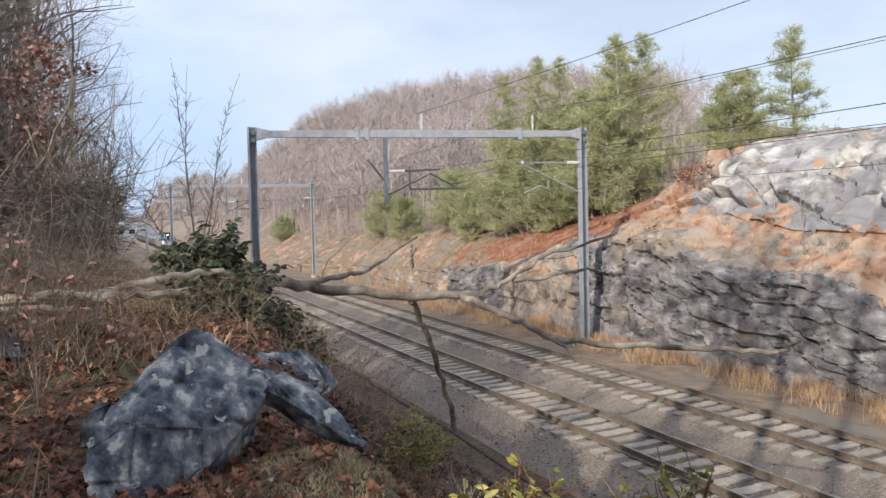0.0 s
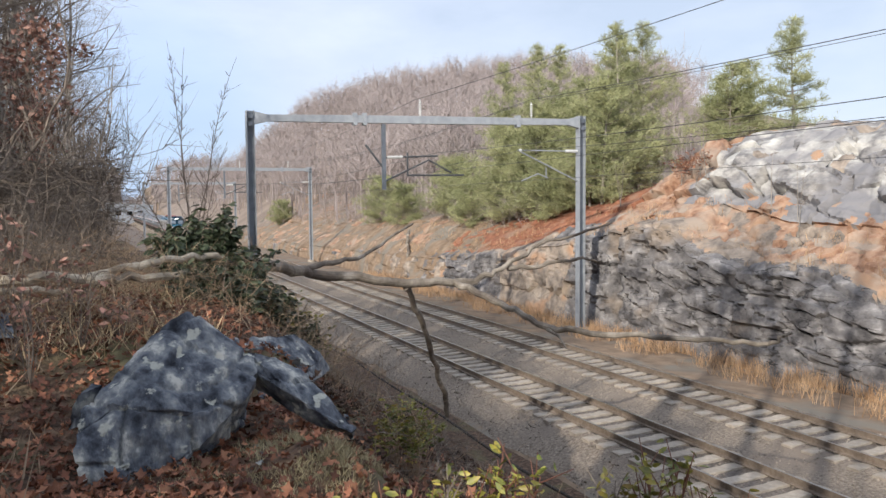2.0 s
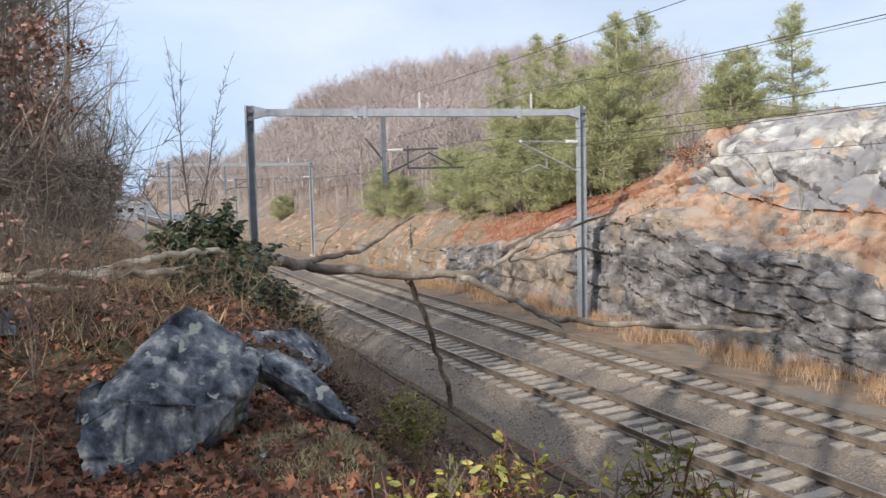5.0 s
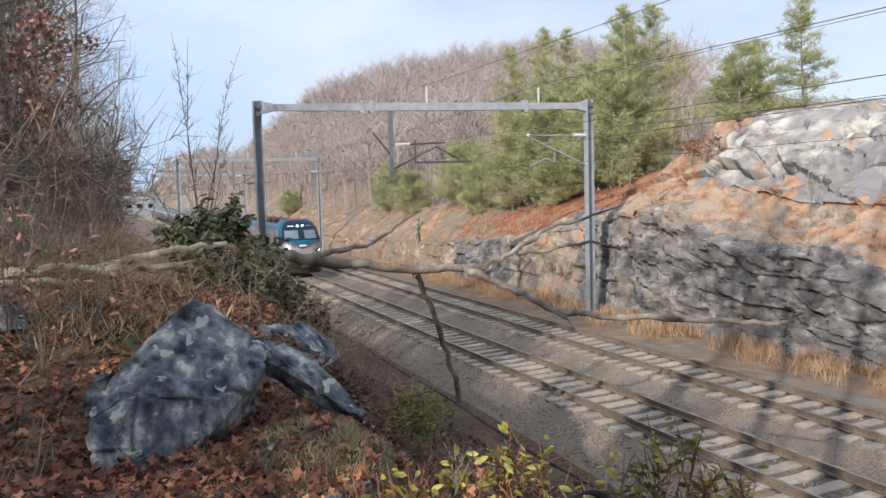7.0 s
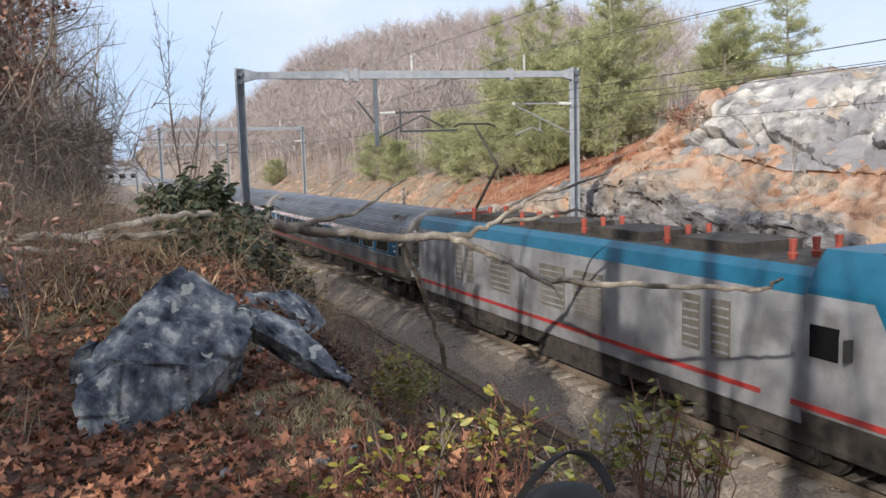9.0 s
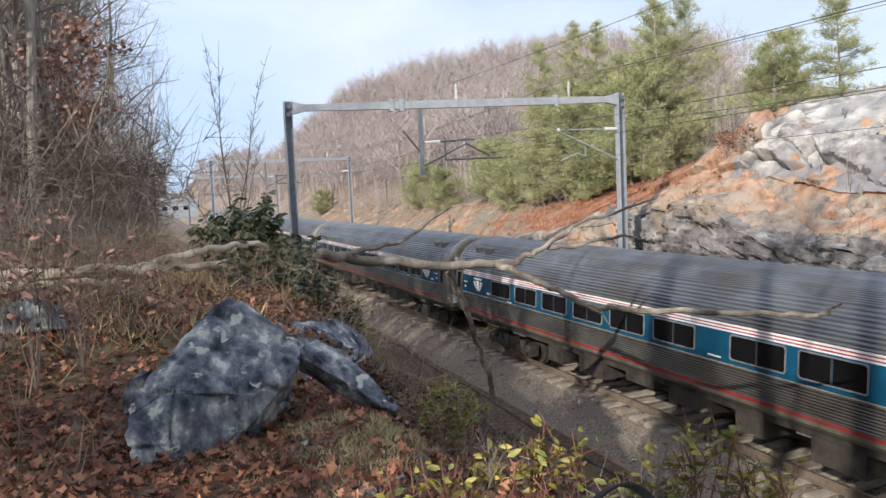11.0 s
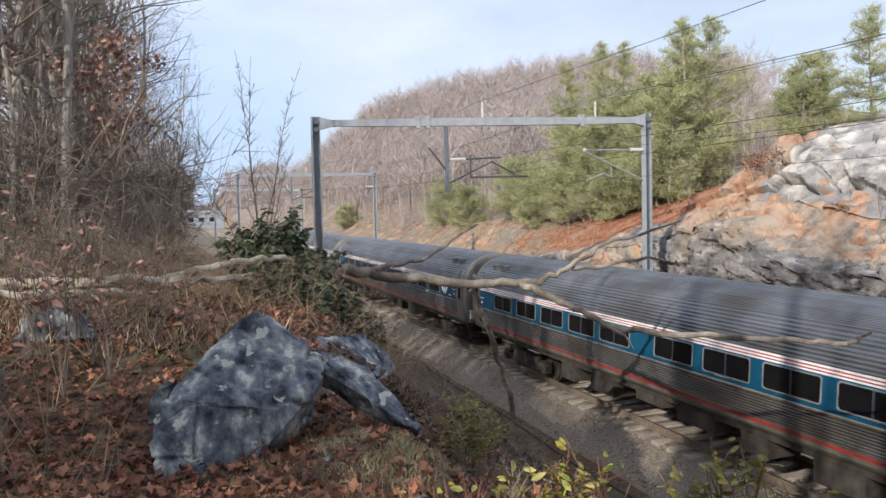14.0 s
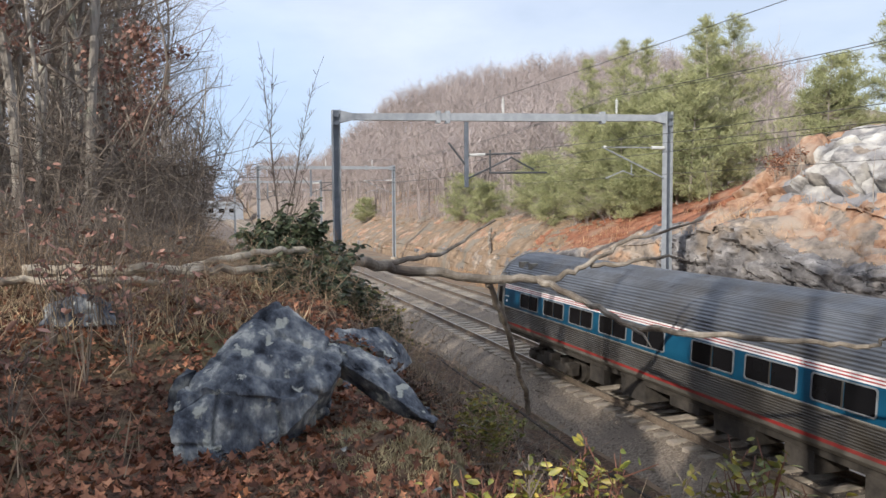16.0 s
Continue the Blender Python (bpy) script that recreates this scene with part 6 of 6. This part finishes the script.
# beech saplings with tan leaves
for i, (x, y, h) in enumerate(((-0.35, 8.2, 0.9), (-1.0, 8.6, 1.0), (-1.7, 8.9, 1.1), (0.15, 7.9, 0.5), (-0.85, 6.6, 1.15), (-1.15, 7.1, 1.3), (-0.55, 6.9, 0.9), (-1.6, 6.4, 1.1), (-0.2, 7.6, 0.8), (-2.0, 7.5, 1.2), (-1.2, 5.6, 0.7), (-0.85, 7.6, 1.2), (-0.75, 7.9, 1.0), (-1.05, 7.2, 0.9), (-1.15, 8.2, 1.4), (-0.7, 7.3, 0.7))):
    shrub("beech_sapling", 340 + i, x, y, h, 0.34, 7, 44, 0.09, M_BROWNLEAF, M_BRUSH, "young beech holding withered tan leaves", "sapling", group="saplings", droop=0.6)
# rusty oak scrub on the ledge, and tufts above the cutting
for i, (x, y, h) in enumerate(((27.8, 30.9, 1.6), (27.5, 31.6, 1.3), (28.2, 32.4, 1.4))):
    shrub("oak_scrub", 360 + i, x, y, h, 0.8, 12, 260, 0.16, M_LITTER, M_TWIG, "rusty oak scrub at the foot of the pines", "shrub", sink=-0.15, oak=True, group="scrub on the ledge")


def stuff(name, tv, tf, P, F, mat, label, category):
    return tagged(new(name, scatter_mesh(name, tv, tf, P, F, [mat])), label, category, kind="stuff")


rng_u = np.random.default_rng(9)
# fallen leaves on the bank
N = 27000
y = 2.2 + 10.5 * rng_u.random(N) ** 1.2
x = rng_u.uniform(-1, 1, N) * (1.2 + 0.28 * y) - 0.6 + 0.12 * y
keep = (x < 1.8) | (rng_u.random(N) < 0.3)
keep &= ~((x > 0.8) & (x < 2.1) & (y > 4.2) & (y < 5.3) & (rng_u.random(N) < 0.5))
x, y = x[keep], y[keep]
N = len(x)
P = np.array([(a, b, land(a, b) + rng_u.uniform(0.005, 0.05)) for a, b in zip(x, y)])
stuff("fallen_leaves", OAK_V, OAK_F, P, random_frames(rng_u, N, rng_u.uniform(0.04, 0.1, N), up=0.25), M_LITTER, "brown curled fallen oak leaves covering the bank", "leaf litter")
# dark wet leaves, clods and sticks on the slope down to the line
M_WET = material("dark_wet_litter", [(0.3, (0.022, 0.014, 0.01)), (0.55, (0.08, 0.045, 0.03)), (0.75, (0.24, 0.16, 0.1))], 4, 0.85, 0.0, island=0.6)
N = 8000
y = 3.2 + 12.5 * rng_u.random(N)
x = 1.75 + 5.2 * rng_u.random(N) ** 1.3
P = np.array([(a, b, land(a, b) + rng_u.uniform(0.0, 0.05)) for a, b in zip(x, y)])
stuff("slope_litter", OAK_V, OAK_F, P, random_frames(rng_u, N, rng_u.uniform(0.05, 0.13, N), up=0.3), M_WET, "dark wet leaves and clods on the slope", "leaf litter")
# dry stems and weeds on the bank
N = 6500
y = 4.2 + 16 * rng_u.random(N) ** 1.1
x = np.where(rng_u.random(N) < 0.7, -0.2 - (0.6 + 0.26 * y) * rng_u.random(N) ** 0.9, rng_u.uniform(0.9, 3.6, N))
keep = ~((x > -0.35) & (x < 1.7) & (y < 6.6))
keep &= ~((x > 0.8) & (rng_u.random(N) < 0.75))
keep &= ~((y < 7.8) & (rng_u.random(N) < 0.85))
x, y = x[keep], y[keep]
N = len(x)
P = np.array([(a, b, land(a, b) - 0.03) for a, b in zip(x, y)])
D = np.stack([rng_u.normal(0, 0.6, N), rng_u.normal(0, 0.6, N), np.ones(N)], 1)
stuff("dry_weeds", BLADE_V, BLADE_F, P, frames_along(D, rng_u, rng_u.uniform(0.15, 0.75, N), rng_u.uniform(0.006, 0.014, N)), M_BROWNGRASS, "dry brown weeds and stalks among the trees", "weeds")
# straw-coloured grass round the logs
N = 3600
x, y = rng_u.uniform(-3.2, 1.1, N), rng_u.uniform(7.3, 11.0, N)
clump = np.array([noise.noise((a * 1.6, b * 1.6, 7.0)) for a, b in zip(x, y)])
x, y = x[clump > -0.05], y[clump > -0.05]
N = len(x)
P = np.array([(a, b, land(a, b) - 0.02) for a, b in zip(x, y)])
D = np.stack([rng_u.normal(0, 0.7, N), rng_u.normal(0, 0.7, N), np.ones(N)], 1)
M_STRAW = material("pale_straw", [(0.3, (0.3, 0.22, 0.12)), (0.7, (0.58, 0.47, 0.3))], 2, 0.9, 0.0, island=0.4)
stuff("straw_grass", BLADE_V, BLADE_F, P, frames_along(D, rng_u, rng_u.uniform(0.12, 0.4, N), rng_u.uniform(0.006, 0.014, N)), M_STRAW, "straw-coloured dry grass round the fallen logs", "dry grass")
# olive moss and short grass in front of the boulder
N = 9000
x, y = rng_u.normal(1.4, 0.45, N), rng_u.normal(4.7, 0.36, N)
clump = np.array([noise.noise((a * 3.5, b * 3.5, 3.0)) for a, b in zip(x, y)])
x, y = x[clump > -0.12], y[clump > -0.12]
N = len(x)
P = np.array([(a, b, land(a, b) - 0.01) for a, b in zip(x, y)])
D = np.stack([rng_u.normal(0, 0.6, N), rng_u.normal(0, 0.6, N), np.ones(N)], 1)
M_MOSS = material("olive_grass", [(0.3, (0.22, 0.175, 0.095)), (0.7, (0.52, 0.45, 0.28))], 4, 0.9, 0.0, island=0.4)
stuff("short_grass", BLADE_V, BLADE_F, P, frames_along(D, rng_u, rng_u.uniform(0.03, 0.11, N), rng_u.uniform(0.004, 0.008, N)), M_MOSS, "short olive-brown grass in front of the boulder", "grass")
# brushwood: a tangle of fine bare stems under the trees
N = 2000
y = 8.5 + 75 * rng_u.random(N) ** 1.5
x = mix(0, 1, rng_u.random(N) ** 0.8)
x = (-0.24 * y - 2.5) * (1 - x) + (0.012 * y - 0.35) * x
P = np.array([(a, b, land(a, b) - 0.05) for a, b in zip(x, y)])
D = np.stack([rng_u.normal(0, 0.28, N), rng_u.normal(0, 0.28, N), np.ones(N)], 1)
TANGLE_V, TANGLE_F = [], []
rng_w = np.random.default_rng(4)


def tangle_sliver(a, b, w):
    a, b = np.array(a, float), np.array(b, float)
    o = np.cross(b - a, rng_w.normal(size=3))
    o = o / np.linalg.norm(o) * w
    n = len(TANGLE_V)
    TANGLE_V.extend([a - o, a + o, b + o * 0.4, b - o * 0.4])
    TANGLE_F.append((n, n + 1, n + 2, n + 3))


tangle_sliver((0, 0, 0), (0.06, 0.5, 0.02), 0.006)
tangle_sliver((0.06, 0.5, 0.02), (0.02, 1.0, -0.05), 0.0045)
for i in range(13):
    f = rng_w.uniform(0.2, 0.95)
    a = np.array((0.05 * math.sin(3 * f), f, 0.0))
    b = a + rng_w.normal(0, 0.14, 3) + [0, 0.12, 0]
    tangle_sliver(a, b, 0.003)
    tangle_sliver(b, b + rng_w.normal(0, 0.08, 3) + [0, 0.05, 0], 0.002)
H = rng_u.uniform(0.5, 1.7, N) * np.clip(y / 22, 0.7, 1.6)
stuff("brushwood", TANGLE_V, TANGLE_F, P, frames_along(D, rng_u, H, H), M_BRUSH, "tangled bare brushwood under the trees", "brushwood")
N = 750
y = rng_u.uniform(11.5, 20, N)
x = rng_u.uniform(-4.0, 0.15, N)
P = np.array([(a, b, land(a, b) - 0.05) for a, b in zip(x, y)])
D = np.stack([rng_u.normal(0, 0.3, N), rng_u.normal(0, 0.3, N), np.ones(N)], 1)
H = rng_u.uniform(0.7, 2.9, N)
stuff("thicket", TANGLE_V, TANGLE_F, P, frames_along(D, rng_u, H, H * 0.8), M_BRUSH, "dense brown thicket at the wood's edge", "thicket")
N = 1500
y = 47 + 75 * rng_u.random(N) ** 1.2
x = 27.3 + 16 * rng_u.random(N) ** 1.4
P = np.array([(a, b, rooted(a, b) - 0.1) for a, b in zip(x, y)])
D = np.stack([rng_u.normal(0, 0.3, N), rng_u.normal(0, 0.3, N), np.ones(N)], 1)
H = rng_u.uniform(0.8, 2.6, N)
stuff("hillside_brush", TANGLE_V, TANGLE_F, P, frames_along(D, rng_u, H, H * 1.6), M_HILL, "grey-brown brush on the slope below the hill wood", "brushwood")
# low tangle on the brow and behind the boulder
N = 800
x, y = rng_u.uniform(-2.6, 3.4, N), rng_u.uniform(7.6, 13.0, N)
P = np.array([(a, b, land(a, b) - 0.04) for a, b in zip(x, y)])
D = np.stack([rng_u.normal(0, 0.9, N), rng_u.normal(0, 0.9, N), np.ones(N)], 1)
H = rng_u.uniform(0.35, 0.9, N)
stuff("bramble", TANGLE_V, TANGLE_F, P, frames_along(D, rng_u, H, H), M_BROWNGRASS, "low brown bramble tangle on the bank", "brambles")
N = 420
x, y = 1.7 + 4.5 * rng_u.random(N) ** 1.2, rng_u.uniform(3.6, 14.0, N)
P = np.array([(a, b, land(a, b) + 0.02) for a, b in zip(x, y)])
D = np.stack([rng_u.normal(0, 1.0, N), rng_u.normal(0, 1.0, N), rng_u.normal(0.15, 0.35, N)], 1)
H = rng_u.uniform(0.3, 0.95, N)
stuff("fallen_sticks", TANGLE_V, TANGLE_F, P, frames_along(D, rng_u, H, H), M_DEADWOOD, "bleached fallen sticks scattered on the slope", "sticks")
# dry orange grass along the foot of the cutting and on its ledge
N = 16000
y = 6 + 60 * rng_u.random(N) ** 1.2
x = 22.7 - 2.6 * rng_u.random(N) ** 2.2
ledge = rng_u.random(N) < 0.25
x = np.where(ledge, rng_u.uniform(23.8, 27.0, N), x)
clump = np.array([noise.noise((a * 0.8, b * 0.55, 2.0)) for a, b in zip(x, y)])
keep = clump > np.where(ledge, -0.05, -0.12)
x, y, ledge = x[keep], y[keep], ledge[keep]
N = len(x)
P = np.array([(a, b, rooted(a, b) + 0.05 if e else land(a, b) - 0.03) for a, b, e in zip(x, y, ledge)])
D = np.stack([rng_u.normal(0, 0.3, N), rng_u.normal(0, 0.3, N), np.ones(N)], 1)
Ls = rng_u.uniform(0.35, 0.95, N) * np.where(ledge, 0.5, 1)
stuff("dry_grass", BLADE_V, BLADE_F, P, frames_along(D, rng_u, Ls, rng_u.uniform(0.012, 0.03, N)), M_GRASS, "dry orange-tan grass along the foot of the rock", "dry grass")

# a bag left on the bank
bag = thing("bag", "black bag with a looped strap lying in the shrubs", "bag", pose(1.62, 2.42, land(1.62, 2.42)))
s = Shape()
s.loft([[(0.24 * math.cos(w) * q, 0.13 * math.sin(w) * q, z) for w in [math.tau * i / 14 for i in range(14)]] for z, q in ((0.0, 0.8), (0.05, 1.0), (0.2, 0.96), (0.27, 0.7), (0.3, 0.35))])
part("body", s, M_RUBBER, bag, "black fabric body", smooth=True)
part("strap", Shape().loft([[(0.02 + 0.26 * math.cos(w) + dx, 0.05 * math.sin(2 * w), 0.16 + 0.26 * math.sin(w) + dz) for dx, dz in ((-0.02, 0), (0.02, 0), (0.02, 0.012), (-0.02, 0.012))] for w in [0.2 + 2.6 * i / 14 for i in range(15)]]), M_RUBBER, bag, "black webbing strap")
M_CYAN = material("cyan_cloth", [(0.3, (0.01, 0.35, 0.5)), (0.7, (0.02, 0.45, 0.62))], 5, 0.6, 0.1)
part("pouch", Shape().loft([[(0.2 + 0.08 * math.cos(w) * q, -0.08 + 0.05 * math.sin(w) * q, z) for w in [math.tau * i / 10 for i in range(10)]] for z, q in ((0.02, 0.9), (0.09, 1.0), (0.15, 0.6))]), M_CYAN, bag, "bright cyan pouch")

# low works building far down the line
far_b = thing("industrial_building", "low pale grey industrial building far down the line", "building", pose(4, 330, land(4, 330)))
part("wall", Shape().box((-14, -10, -2), (14, 10, 5.5)), M_WALL, far_b, "pale clad wall")
part("roof", Shape().loft([[(-14.3, y, 5.5), (14.3, y, 5.5), (14.3, y, 5.9), (0, y, 6.8), (-14.3, y, 5.9)] for y in (-10.3, 10.3)]), M_STEEL, far_b, "shallow grey roof")
for i in range(6):
    part("window", Shape().box((-11.5 + i * 4, -10.06, 2.0), (-9.5 + i * 4, -9.9, 3.6)), M_GLASS, far_b, "dark window")


# ------------------------------------------------------------------ what moves
def motions():
    for car, back in train:
        walk(car, [(t, pose(NEAR, y + back, 0.0)) for t, y in NOSE])


motions()
